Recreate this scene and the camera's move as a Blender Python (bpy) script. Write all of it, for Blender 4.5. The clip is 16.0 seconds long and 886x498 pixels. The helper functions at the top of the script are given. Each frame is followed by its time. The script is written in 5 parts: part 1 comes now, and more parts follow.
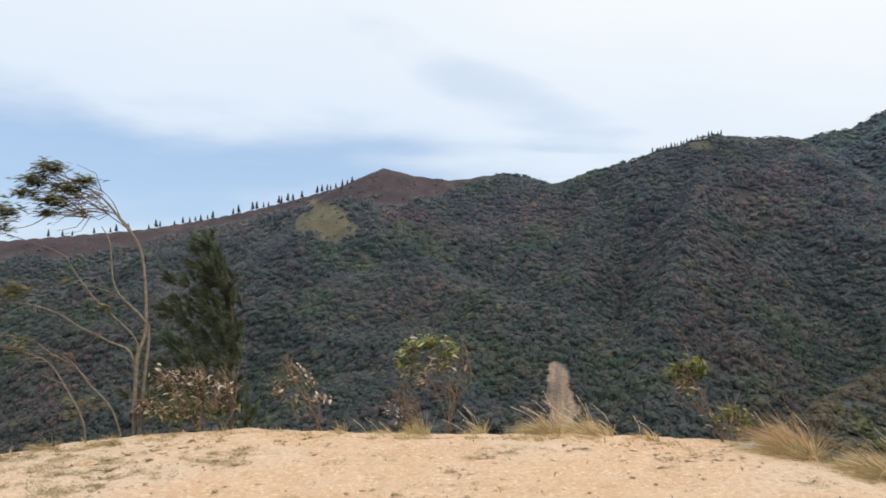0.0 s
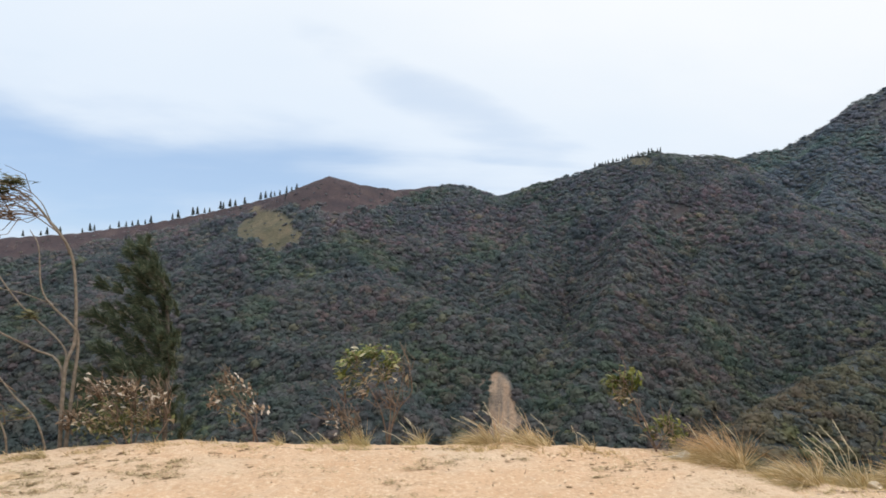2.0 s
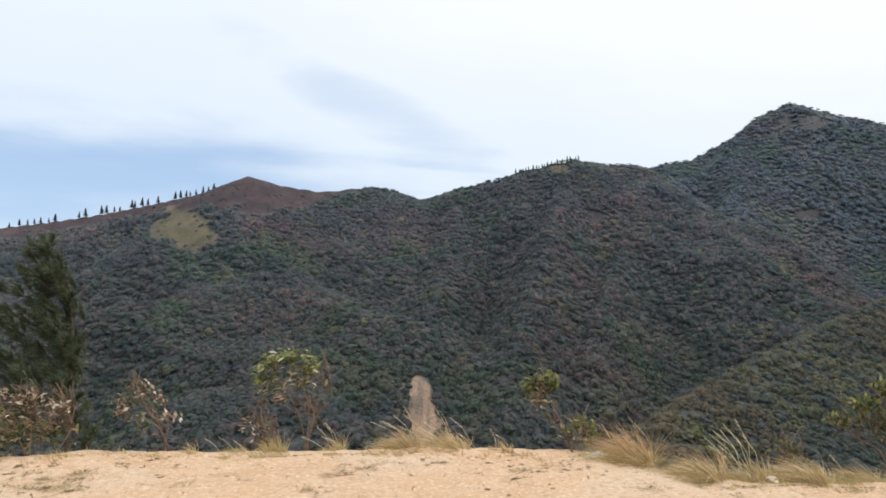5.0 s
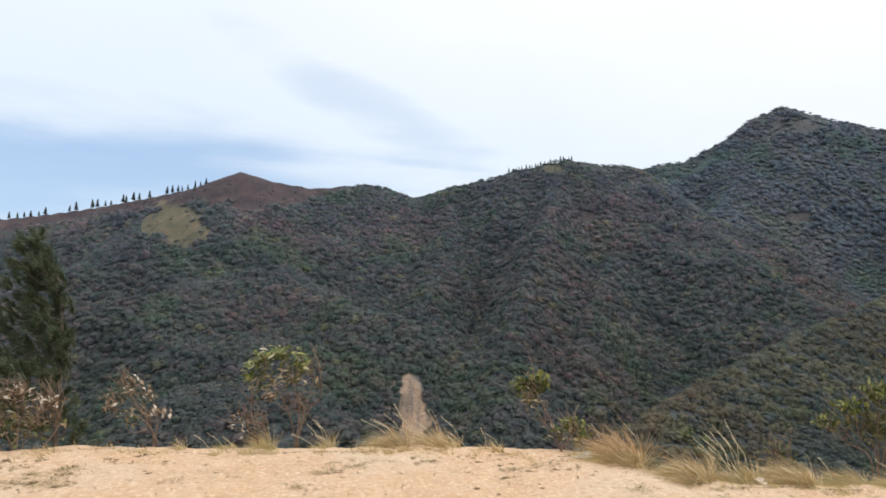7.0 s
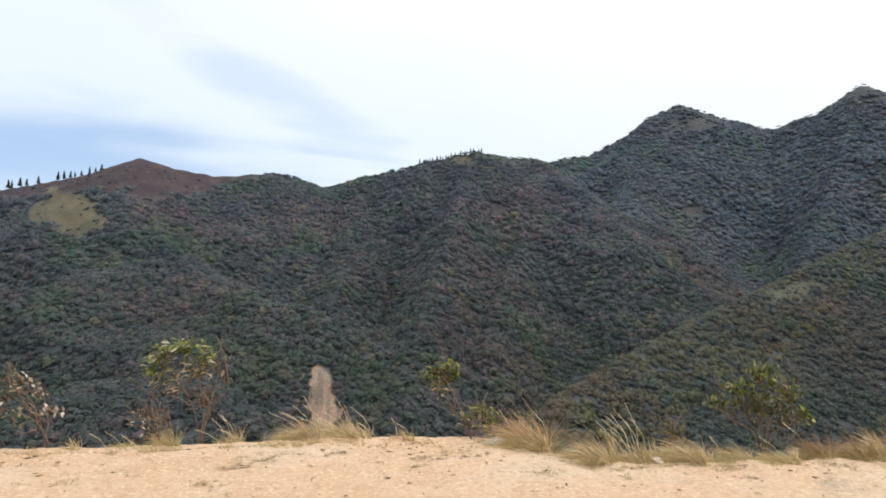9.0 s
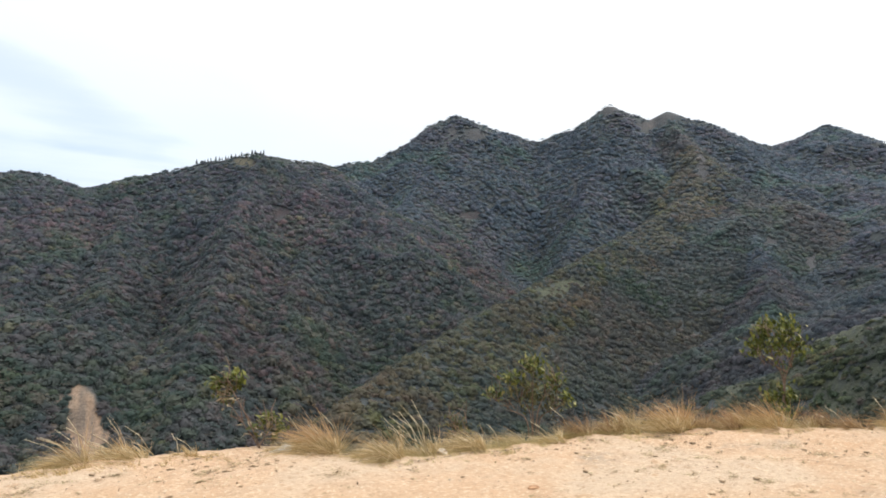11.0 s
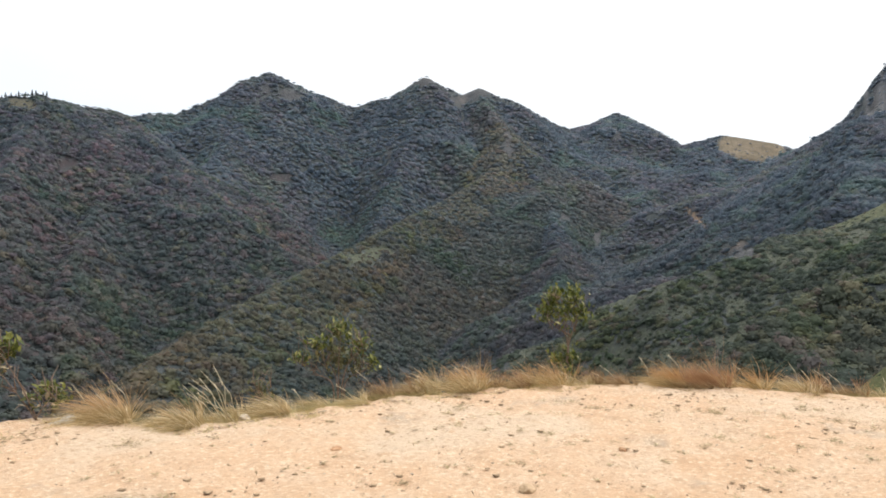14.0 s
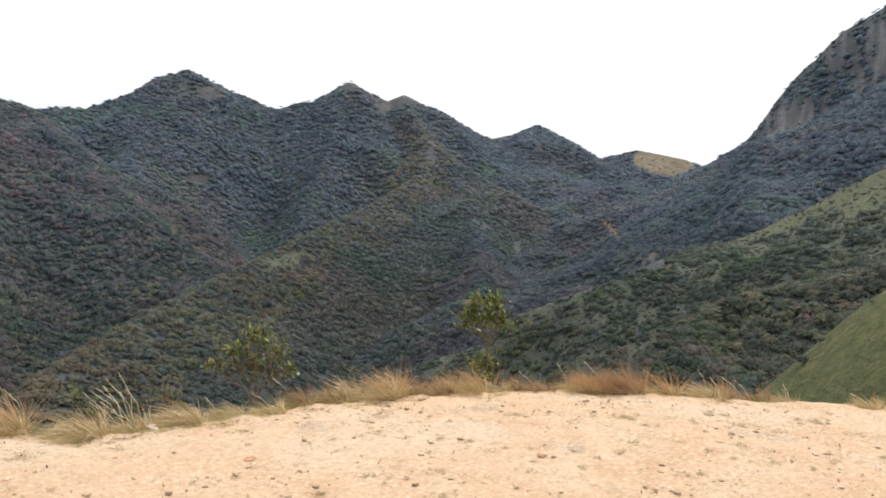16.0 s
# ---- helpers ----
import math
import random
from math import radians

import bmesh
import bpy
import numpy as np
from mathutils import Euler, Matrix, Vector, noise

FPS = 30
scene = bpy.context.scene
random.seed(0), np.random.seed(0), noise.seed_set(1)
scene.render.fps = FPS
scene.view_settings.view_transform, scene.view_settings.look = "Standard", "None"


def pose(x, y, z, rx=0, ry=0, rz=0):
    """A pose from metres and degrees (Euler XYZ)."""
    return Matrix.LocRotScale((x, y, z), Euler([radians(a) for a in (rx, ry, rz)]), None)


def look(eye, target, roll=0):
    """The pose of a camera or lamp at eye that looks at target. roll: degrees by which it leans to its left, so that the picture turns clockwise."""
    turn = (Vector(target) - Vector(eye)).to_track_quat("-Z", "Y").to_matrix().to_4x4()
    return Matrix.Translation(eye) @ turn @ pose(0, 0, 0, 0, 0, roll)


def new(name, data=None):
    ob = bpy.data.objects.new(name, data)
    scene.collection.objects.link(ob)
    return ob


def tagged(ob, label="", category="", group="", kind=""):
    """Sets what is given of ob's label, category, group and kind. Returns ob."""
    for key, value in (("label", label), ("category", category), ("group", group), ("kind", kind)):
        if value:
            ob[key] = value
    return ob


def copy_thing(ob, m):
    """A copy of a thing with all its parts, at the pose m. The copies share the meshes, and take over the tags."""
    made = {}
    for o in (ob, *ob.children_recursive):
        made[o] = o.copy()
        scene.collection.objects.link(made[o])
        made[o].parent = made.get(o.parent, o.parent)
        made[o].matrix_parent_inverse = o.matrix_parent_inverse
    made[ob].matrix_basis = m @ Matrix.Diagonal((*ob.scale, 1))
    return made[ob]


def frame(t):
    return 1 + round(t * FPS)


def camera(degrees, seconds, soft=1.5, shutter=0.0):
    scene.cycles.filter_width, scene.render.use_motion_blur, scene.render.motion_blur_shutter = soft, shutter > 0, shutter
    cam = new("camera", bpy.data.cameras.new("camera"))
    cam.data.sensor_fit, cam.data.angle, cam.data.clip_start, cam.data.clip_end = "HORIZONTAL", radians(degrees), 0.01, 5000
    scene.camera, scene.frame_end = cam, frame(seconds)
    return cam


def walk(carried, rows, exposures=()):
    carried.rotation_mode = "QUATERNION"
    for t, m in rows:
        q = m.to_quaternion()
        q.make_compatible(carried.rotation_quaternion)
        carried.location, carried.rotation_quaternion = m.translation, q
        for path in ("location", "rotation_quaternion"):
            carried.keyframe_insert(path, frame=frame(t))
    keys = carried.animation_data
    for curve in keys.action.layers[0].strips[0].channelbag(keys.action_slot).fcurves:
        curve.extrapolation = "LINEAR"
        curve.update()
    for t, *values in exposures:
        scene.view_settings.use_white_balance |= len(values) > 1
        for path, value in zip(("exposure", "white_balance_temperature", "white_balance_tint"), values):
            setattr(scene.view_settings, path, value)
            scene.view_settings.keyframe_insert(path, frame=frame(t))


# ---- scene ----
cam = camera(64.4, 16.0, 1.75)
# seconds, eye, then yaw, pitch and roll in degrees
PATH = [
    (0.0, 0.000, 0.000, 1.605, 0.00, 2.91, 0.73),
    (0.5, 0.008, 0.012, 1.608, -0.93, 3.14, 0.65),
    (1.0, 0.014, -0.008, 1.612, -2.00, 3.41, 0.33),
    (1.5, 0.020, -0.014, 1.606, -3.27, 3.68, -0.03),
    (2.0, 0.019, -0.011, 1.608, -4.53, 3.69, 0.04),
    (2.5, 0.026, -0.011, 1.608, -5.87, 3.69, 0.06),
    (3.0, 0.029, -0.020, 1.609, -7.04, 3.83, 0.20),
    (3.5, 0.039, -0.005, 1.611, -8.19, 4.00, 0.22),
    (4.0, 0.038, -0.012, 1.613, -9.30, 4.05, 0.35),
    (4.5, 0.020, -0.017, 1.614, -10.25, 4.08, 0.36),
    (4.7, 0.020, -0.014, 1.612, -10.58, 4.04, 0.18),
    (6.8, 0.018, -0.005, 1.612, -11.37, 3.87, -0.92),
    (7.0, 0.018, -0.002, 1.614, -11.58, 3.86, -0.82),
    (7.5, 0.026, 0.013, 1.606, -12.42, 3.72, -1.09),
    (8.0, 0.041, 0.005, 1.608, -14.59, 3.47, -1.16),
    (8.2, 0.034, 0.005, 1.610, -15.55, 3.37, -1.32),
    (10.3, -0.017, -0.080, 1.598, -27.18, 3.44, 1.15),
    (10.5, -0.029, -0.096, 1.588, -29.41, 3.55, 0.93),
    (11.0, -0.043, -0.047, 1.597, -36.12, 3.44, 1.08),
    (11.5, -0.074, -0.046, 1.594, -40.48, 3.24, 1.02),
    (12.0, -0.067, -0.047, 1.589, -44.24, 2.69, 0.90),
    (12.5, -0.057, -0.060, 1.584, -47.22, 1.95, 0.52),
    (13.0, -0.050, -0.056, 1.579, -49.17, 1.30, 0.42),
    (13.5, -0.063, -0.062, 1.580, -50.54, 0.92, 0.13),
    (14.0, -0.061, -0.078, 1.588, -51.42, 0.60, -0.43),
    (14.5, -0.038, -0.074, 1.589, -52.72, 0.52, -0.49),
    (15.0, -0.032, -0.056, 1.583, -54.62, 0.62, -0.59),
    (15.5, -0.020, -0.044, 1.582, -56.20, 0.87, -0.97),
    (16.0, -0.015, -0.034, 1.581, -57.78, 1.24, -1.36),
]
walk(cam, [(t, pose(x, y, z, 90 + pitch, roll, yaw)) for t, x, y, z, yaw, pitch, roll in PATH],
     [(0.0, 0.12), (4.5, 0.17), (8.0, 0.22), (11.0, 0.34), (16.0, 0.42)])

# ---- world and sun ----
SUN_AZ, SUN_EL = 120.0, 53.0        # high, behind thin cloud, at the back of the clearing
world = bpy.data.worlds.new("sky")
scene.world = world
world.use_nodes = True
wt = world.node_tree
wt.nodes.clear()


def wmath(op, a, b=None, clamp=False):
    n = wt.nodes.new("ShaderNodeMath")
    n.operation, n.use_clamp = op, clamp
    for i, v in enumerate((a, b)):
        if v is None:
            continue
        if isinstance(v, (int, float)):
            n.inputs[i].default_value = v
        else:
            wt.links.new(v, n.inputs[i])
    return n.outputs[0]


def wsmooth(v, lo, hi):
    n = wt.nodes.new("ShaderNodeMapRange")
    n.interpolation_type = "SMOOTHSTEP"
    n.inputs["From Min"].default_value, n.inputs["From Max"].default_value = lo, hi
    wt.links.new(v, n.inputs["Value"])
    return n.outputs[0]


sky = wt.nodes.new("ShaderNodeTexSky")
sky.sky_type, sky.sun_disc = "NISHITA", False
sky.sun_elevation, sky.sun_rotation = radians(SUN_EL), radians(SUN_AZ)
sky.altitude, sky.air_density, sky.dust_density = 900, 1.0, 1.2
tc = wt.nodes.new("ShaderNodeTexCoord")
sep = wt.nodes.new("ShaderNodeSeparateXYZ")
wt.links.new(tc.outputs["Generated"], sep.inputs[0])
# cloud sheet: the direction cast on a plane overhead, so that streaks flatten towards the horizon
lift = wmath("ADD", wmath("MAXIMUM", sep.outputs[2], 0.0), 0.16)
u = wmath("DIVIDE", sep.outputs[0], lift)
v = wmath("DIVIDE", sep.outputs[1], lift)
comb = wt.nodes.new("ShaderNodeCombineXYZ")
wt.links.new(wmath("MULTIPLY", u, 0.62), comb.inputs[0])
wt.links.new(v, comb.inputs[1])
cl = wt.nodes.new("ShaderNodeTexNoise")
cl.inputs["Scale"].default_value, cl.inputs["Detail"].default_value = 0.85, 6
cl.inputs["Roughness"].default_value, cl.inputs["Distortion"].default_value = 0.5, 0.6
wt.links.new(comb.outputs[0], cl.inputs["Vector"])
fine = wt.nodes.new("ShaderNodeTexNoise")
fine.inputs["Scale"].default_value, fine.inputs["Detail"].default_value = 3.2, 8
wt.links.new(comb.outputs[0], fine.inputs["Vector"])
# the sheet ends low over the burnt ridge, and covers all of the east
streaks = wmath("ADD", wmath("MULTIPLY", wmath("SUBTRACT", cl.outputs[0], 0.5), 0.26), wmath("MULTIPLY", wmath("SUBTRACT", fine.outputs[0], 0.5), 0.09))
dens = wmath("ADD", wmath("ADD", sep.outputs[2], wmath("MULTIPLY", wmath("MAXIMUM", sep.outputs[0], -0.15), 0.30)), streaks)
cover = wmath("MAXIMUM", wsmooth(dens, 0.11, 0.235), wmath("MULTIPLY", wmath("SUBTRACT", 1.0, wsmooth(wmath("ADD", sep.outputs[2], streaks), 0.04, 0.15)), 0.62))
# a thin place in the sheet
ox, oz = wmath("SUBTRACT", sep.outputs[0], 0.075), wmath("SUBTRACT", sep.outputs[2], 0.262)
along = wmath("SUBTRACT", wmath("MULTIPLY", ox, 0.9), wmath("MULTIPLY", oz, 0.43))
across = wmath("ADD", wmath("MULTIPLY", ox, 0.43), wmath("MULTIPLY", oz, 0.9))
gap = wmath("ADD", wmath("POWER", wmath("ABSOLUTE", wmath("DIVIDE", along, 0.17)), 2.0), wmath("POWER", wmath("ABSOLUTE", wmath("DIVIDE", across, 0.034)), 2.0))
gap = wmath("ADD", gap, wmath("MULTIPLY", streaks, 44.0))
thin = wmath("MULTIPLY", wmath("SUBTRACT", 1.0, wsmooth(gap, -0.2, 1.9)), wsmooth(sep.outputs[1], 0.0, 0.5))
cover = wmath("SUBTRACT", cover, wmath("MULTIPLY", thin, 0.34), True)
cloudcol = wt.nodes.new("ShaderNodeMix")
cloudcol.data_type = "RGBA"
cloudcol.inputs[6].default_value = (0.75, 0.84, 0.95, 1)
cloudcol.inputs[7].default_value = (0.92, 0.945, 0.965, 1)
wt.links.new(wsmooth(dens, 0.2, 0.55), cloudcol.inputs[0])
blue = wt.nodes.new("ShaderNodeMix")
blue.data_type, blue.blend_type = "RGBA", "MULTIPLY"
blue.inputs[0].default_value = 1.0
blue.inputs[7].default_value = (0.10, 0.10, 0.10, 1)
wt.links.new(sky.outputs[0], blue.inputs[6])
# thin veil over the blue
veil = wt.nodes.new("ShaderNodeMix")
veil.data_type = "RGBA"
veil.inputs[0].default_value = 0.6
wt.links.new(blue.outputs[2], veil.inputs[6])
veil.inputs[7].default_value = (0.52, 0.705, 0.99, 1)
mixs = wt.nodes.new("ShaderNodeMix")
mixs.data_type = "RGBA"
wt.links.new(cover, mixs.inputs[0])
wt.links.new(veil.outputs[2], mixs.inputs[6])
wt.links.new(cloudcol.outputs[2], mixs.inputs[7])
bg = wt.nodes.new("ShaderNodeBackground")
# an overcast sky is brighter overhead than near the horizon
zen = wmath("ADD", wmath("MULTIPLY", wsmooth(sep.outputs[2], 0.45, 1.0), 1.3), 0.95)
wt.links.new(zen, bg.inputs["Strength"])
wt.links.new(mixs.outputs[2], bg.inputs["Color"])
wo = wt.nodes.new("ShaderNodeOutputWorld")
wt.links.new(bg.outputs[0], wo.inputs["Surface"])

sun = new("sun", bpy.data.lights.new("sun", "SUN"))
sun.data.energy, sun.data.angle, sun.data.color = 1.75, radians(36), (1.0, 0.965, 0.92)
a, e = radians(SUN_AZ), radians(SUN_EL)
sun.matrix_world = look((math.sin(a) * math.cos(e) * 60, math.cos(a) * math.cos(e) * 60, math.sin(e) * 60), (0, 0, 0))


# ---- materials ----
def nodes_of(name):
    m = bpy.data.materials.new(name)
    m.use_nodes = True
    nt = m.node_tree
    return m, nt, nt.nodes["Principled BSDF"]


def coords(nt):
    return nt.nodes.new("ShaderNodeTexCoord").outputs["Object"]


def noise_node(nt, vec, scale, detail=5, rough=0.55):
    n = nt.nodes.new("ShaderNodeTexNoise")
    n.inputs["Scale"].default_value, n.inputs["Detail"].default_value = scale, detail
    n.inputs["Roughness"].default_value = rough
    nt.links.new(vec, n.inputs["Vector"])
    return n.outputs[0]


def ramp(nt, value, stops):
    n = nt.nodes.new("ShaderNodeValToRGB")
    els = n.color_ramp.elements
    while len(els) < len(stops):
        els.new(0.5)
    for el, (p, c) in zip(els, stops):
        el.position, el.color = p, (*c, 1)
    nt.links.new(value, n.inputs[0])
    return n.outputs[0]


def mix(nt, fac, c1, c2, blend="MIX"):
    n = nt.nodes.new("ShaderNodeMix")
    n.data_type, n.blend_type = "RGBA", blend
    for sock, v in ((n.inputs[0], fac), (n.inputs[6], c1), (n.inputs[7], c2)):
        if isinstance(v, (int, float)):
            sock.default_value = v
        elif isinstance(v, tuple):
            sock.default_value = (*v, 1)
        else:
            nt.links.new(v, sock)
    return n.outputs[2]


def smooth(nt, value, lo, hi):
    n = nt.nodes.new("ShaderNodeMapRange")
    n.interpolation_type = "SMOOTHSTEP"
    n.inputs["From Min"].default_value, n.inputs["From Max"].default_value = lo, hi
    nt.links.new(value, n.inputs["Value"])
    return n.outputs[0]


def attr(nt, name):
    n = nt.nodes.new("ShaderNodeAttribute")
    n.attribute_name = name
    return n.outputs["Fac"]


def bump(nt, bsdf, value, strength, distance):
    n = nt.nodes.new("ShaderNodeBump")
    n.inputs["Strength"].default_value, n.inputs["Distance"].default_value = strength, distance
    nt.links.new(value, n.inputs["Height"])
    nt.links.new(n.outputs[0], bsdf.inputs["Normal"])


def plant_mat(name, stops, rough=0.6, scale=6.0, translucent=0.0):
    """Leaves, blades and bark: a colour for each loose piece, mottled along it."""
    m, nt, b = nodes_of(name)
    geo = nt.nodes.new("ShaderNodeNewGeometry")
    col = ramp(nt, geo.outputs["Random Per Island"], stops)
    mott = noise_node(nt, coords(nt), scale)
    col = mix(nt, smooth(nt, mott, 0.35, 0.7), mix(nt, 1.0, col, (0.62, 0.6, 0.55), "MULTIPLY"), col)
    nt.links.new(col, b.inputs["Base Color"])
    b.inputs["Roughness"].default_value = rough
    b.inputs["Specular IOR Level"].default_value = 0.25
    if translucent:
        tr = nt.nodes.new("ShaderNodeBsdfTranslucent")
        nt.links.new(col, tr.inputs[0])
        ms = nt.nodes.new("ShaderNodeMixShader")
        ms.inputs[0].default_value = translucent
        nt.links.new(b.outputs[0], ms.inputs[1])
        nt.links.new(tr.outputs[0], ms.inputs[2])
        nt.links.new(ms.outputs[0], nt.nodes["Material Output"].inputs["Surface"])
    return m


def tuft_mat(name, stops, foot, tip, reach):
    """Dry grass: pale at the foot, its tips turned by the season, a tone for each blade."""
    m, nt, b = nodes_of(name)
    geo = nt.nodes.new("ShaderNodeNewGeometry")
    vec = coords(nt)
    col = ramp(nt, geo.outputs["Random Per Island"], stops)
    z = nt.nodes.new("ShaderNodeSeparateXYZ")
    nt.links.new(vec, z.inputs[0])
    mott = noise_node(nt, vec, 5.0, 3)
    h = nt.nodes.new("ShaderNodeMath")
    h.operation = "MULTIPLY_ADD"
    nt.links.new(mott, h.inputs[0])
    h.inputs[1].default_value = 0.30 * reach
    nt.links.new(z.outputs[2], h.inputs[2])
    col = mix(nt, smooth(nt, h.outputs[0], 0.30 * reach, 0.0), col, mix(nt, 0.65, col, foot))
    col = mix(nt, smooth(nt, h.outputs[0], 0.55 * reach, 1.15 * reach), col, mix(nt, 0.65, col, tip))
    nt.links.new(col, b.inputs["Base Color"])
    b.inputs["Roughness"].default_value = 0.5
    b.inputs["Specular IOR Level"].default_value = 0.25
    tr = nt.nodes.new("ShaderNodeBsdfTranslucent")
    nt.links.new(col, tr.inputs[0])
    ms = nt.nodes.new("ShaderNodeMixShader")
    ms.inputs[0].default_value = 0.4
    nt.links.new(b.outputs[0], ms.inputs[1])
    nt.links.new(tr.outputs[0], ms.inputs[2])
    nt.links.new(ms.outputs[0], nt.nodes["Material Output"].inputs["Surface"])
    return m


def canopy_mat(name, stops, haze_lift=(1.30, 1.30, 1.44)):
    """Tree crowns seen from afar: each crown its own green, drier and greener tracts across the slope."""
    m, nt, b = nodes_of(name)
    col = ramp(nt, attr(nt, "tone"), stops)
    vec = coords(nt)
    # lower slopes stay greener; higher ones get haze in the colour, paler and bluer
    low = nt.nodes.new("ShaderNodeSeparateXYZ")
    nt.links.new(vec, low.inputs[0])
    col = mix(nt, smooth(nt, low.outputs[2], -80.0, 130.0), mix(nt, 1.0, col, (0.97, 0.98, 0.94), "MULTIPLY"), mix(nt, 1.0, col, haze_lift, "MULTIPLY"))
    # stands of different age and kind: reddish bare ones, fresher green ones
    tract = noise_node(nt, vec, 0.006, 4)
    col = mix(nt, smooth(nt, tract, 0.45, 0.66), col, mix(nt, 1.0, col, (1.20, 1.0, 0.98), "MULTIPLY"))
    tract2 = noise_node(nt, vec, 0.013, 3)
    col = mix(nt, smooth(nt, tract2, 0.5, 0.66), col, mix(nt, 1.0, col, (0.96, 1.10, 0.88), "MULTIPLY"))
    stand = noise_node(nt, vec, 0.02, 5, 0.65)
    col = mix(nt, smooth(nt, stand, 0.36, 0.64), mix(nt, 1.0, col, (0.82, 0.83, 0.86), "MULTIPLY"), mix(nt, 1.0, col, (1.16, 1.14, 1.08), "MULTIPLY"))
    leaf = noise_node(nt, vec, 0.9, 5, 0.75)
    col = mix(nt, smooth(nt, leaf, 0.34, 0.66), mix(nt, 1.0, col, (0.88, 0.89, 0.90), "MULTIPLY"), mix(nt, 1.0, col, (1.08, 1.08, 1.05), "MULTIPLY"))
    nt.links.new(col, b.inputs["Base Color"])
    b.inputs["Roughness"].default_value = 0.7
    b.inputs["Specular IOR Level"].default_value = 0.2
    tr = nt.nodes.new("ShaderNodeBsdfTranslucent")
    nt.links.new(col, tr.inputs[0])
    ms = nt.nodes.new("ShaderNodeMixShader")
    ms.inputs[0].default_value = 0.55
    nt.links.new(b.outputs[0], ms.inputs[1])
    nt.links.new(tr.outputs[0], ms.inputs[2])
    nt.links.new(ms.outputs[0], nt.nodes["Material Output"].inputs["Surface"])
    return m


# blue-grey cast of these crowns is haze mixed into the leaf colour
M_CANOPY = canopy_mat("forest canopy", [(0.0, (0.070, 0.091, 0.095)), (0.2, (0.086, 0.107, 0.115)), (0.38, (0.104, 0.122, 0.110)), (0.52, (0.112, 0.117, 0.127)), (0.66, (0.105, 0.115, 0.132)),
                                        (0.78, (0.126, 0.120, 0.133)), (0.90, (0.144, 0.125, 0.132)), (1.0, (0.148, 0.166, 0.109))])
# far crowns in a paler, bluer copy: distance haze painted into the tones
M_CANOPY_HAZED = canopy_mat("hazed far canopy", [(0.0, (0.084, 0.109, 0.134)), (0.2, (0.092, 0.117, 0.144)), (0.38, (0.106, 0.131, 0.142)), (0.52, (0.110, 0.126, 0.153)), (0.66, (0.109, 0.126, 0.155)),
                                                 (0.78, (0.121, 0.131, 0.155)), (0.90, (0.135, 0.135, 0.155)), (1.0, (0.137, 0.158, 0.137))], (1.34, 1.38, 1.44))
M_CANOPY_SPUR = canopy_mat("spur canopy", [(0.0, (0.079, 0.100, 0.105)), (0.2, (0.095, 0.117, 0.120)), (0.38, (0.109, 0.128, 0.114)), (0.52, (0.120, 0.125, 0.128)), (0.66, (0.125, 0.133, 0.112)),
                                           (0.8, (0.144, 0.142, 0.106)), (0.92, (0.147, 0.133, 0.114)), (1.0, (0.152, 0.168, 0.101))])
M_CANOPY_NEAR = canopy_mat("near slope canopy", [(0.0, (0.066, 0.082, 0.072)), (0.3, (0.084, 0.105, 0.083)), (0.5, (0.095, 0.113, 0.097)), (0.7, (0.122, 0.135, 0.096)),
                                                 (0.85, (0.139, 0.144, 0.102)), (0.92, (0.137, 0.122, 0.118)), (1.0, (0.153, 0.133, 0.123))], (1.2, 1.2, 1.25))


def terrain_mat():
    """Mountain ground: leaf-dark soil, with burnt heath, dry grass, rock and fresh landslips where the cover says so."""
    m, nt, b = nodes_of("mountain ground")
    vec = coords(nt)
    n1, n2, n3 = noise_node(nt, vec, 0.02, 6), noise_node(nt, vec, 0.15, 6, 0.65), noise_node(nt, vec, 0.6, 5, 0.7)
    col = ramp(nt, n2, [(0.3, (0.056, 0.066, 0.068)), (0.7, (0.078, 0.086, 0.086))])
    n4 = noise_node(nt, vec, 0.05, 6, 0.75)
    burnt = ramp(nt, n4, [(0.32, (0.033, 0.026, 0.033)), (0.48, (0.052, 0.037, 0.042)), (0.58, (0.068, 0.047, 0.049)), (0.74, (0.115, 0.084, 0.074))])
    grass = ramp(nt, noise_node(nt, vec, 0.22, 7, 0.75), [(0.3, (0.062, 0.074, 0.026)), (0.5, (0.094, 0.100, 0.036)), (0.75, (0.150, 0.132, 0.060))])
    dry = ramp(nt, n4, [(0.32, (0.058, 0.062, 0.040)), (0.5, (0.108, 0.094, 0.060)), (0.7, (0.165, 0.132, 0.086))])
    rock = ramp(nt, n4, [(0.3, (0.056, 0.060, 0.066)), (0.5, (0.078, 0.077, 0.081)), (0.7, (0.118, 0.104, 0.099))])
    slip = ramp(nt, n4, [(0.3, (0.22, 0.145, 0.10)), (0.55, (0.33, 0.23, 0.16)), (0.75, (0.46, 0.34, 0.25))])
    rock = mix(nt, attr(nt, "pale"), rock, ramp(nt, n2, [(0.3, (0.105, 0.104, 0.110)), (0.7, (0.175, 0.172, 0.174))]))
    for name, c in (("burnt", burnt), ("grass", grass), ("dry", dry), ("rock", rock), ("slip", slip)):
        col = mix(nt, attr(nt, name), col, c)
    col = mix(nt, smooth(nt, n3, 0.38, 0.6), mix(nt, 1.0, col, (0.66, 0.66, 0.66), "MULTIPLY"), col)
    col = mix(nt, smooth(nt, n1, 0.4, 0.65), mix(nt, 1.0, col, (0.8, 0.8, 0.8), "MULTIPLY"), col)
    nt.links.new(col, b.inputs["Base Color"])
    b.inputs["Roughness"].default_value = 0.9
    b.inputs["Specular IOR Level"].default_value = 0.2
    bump(nt, b, n3, 0.8, 1.2)
    return m


M_TERRAIN = terrain_mat()


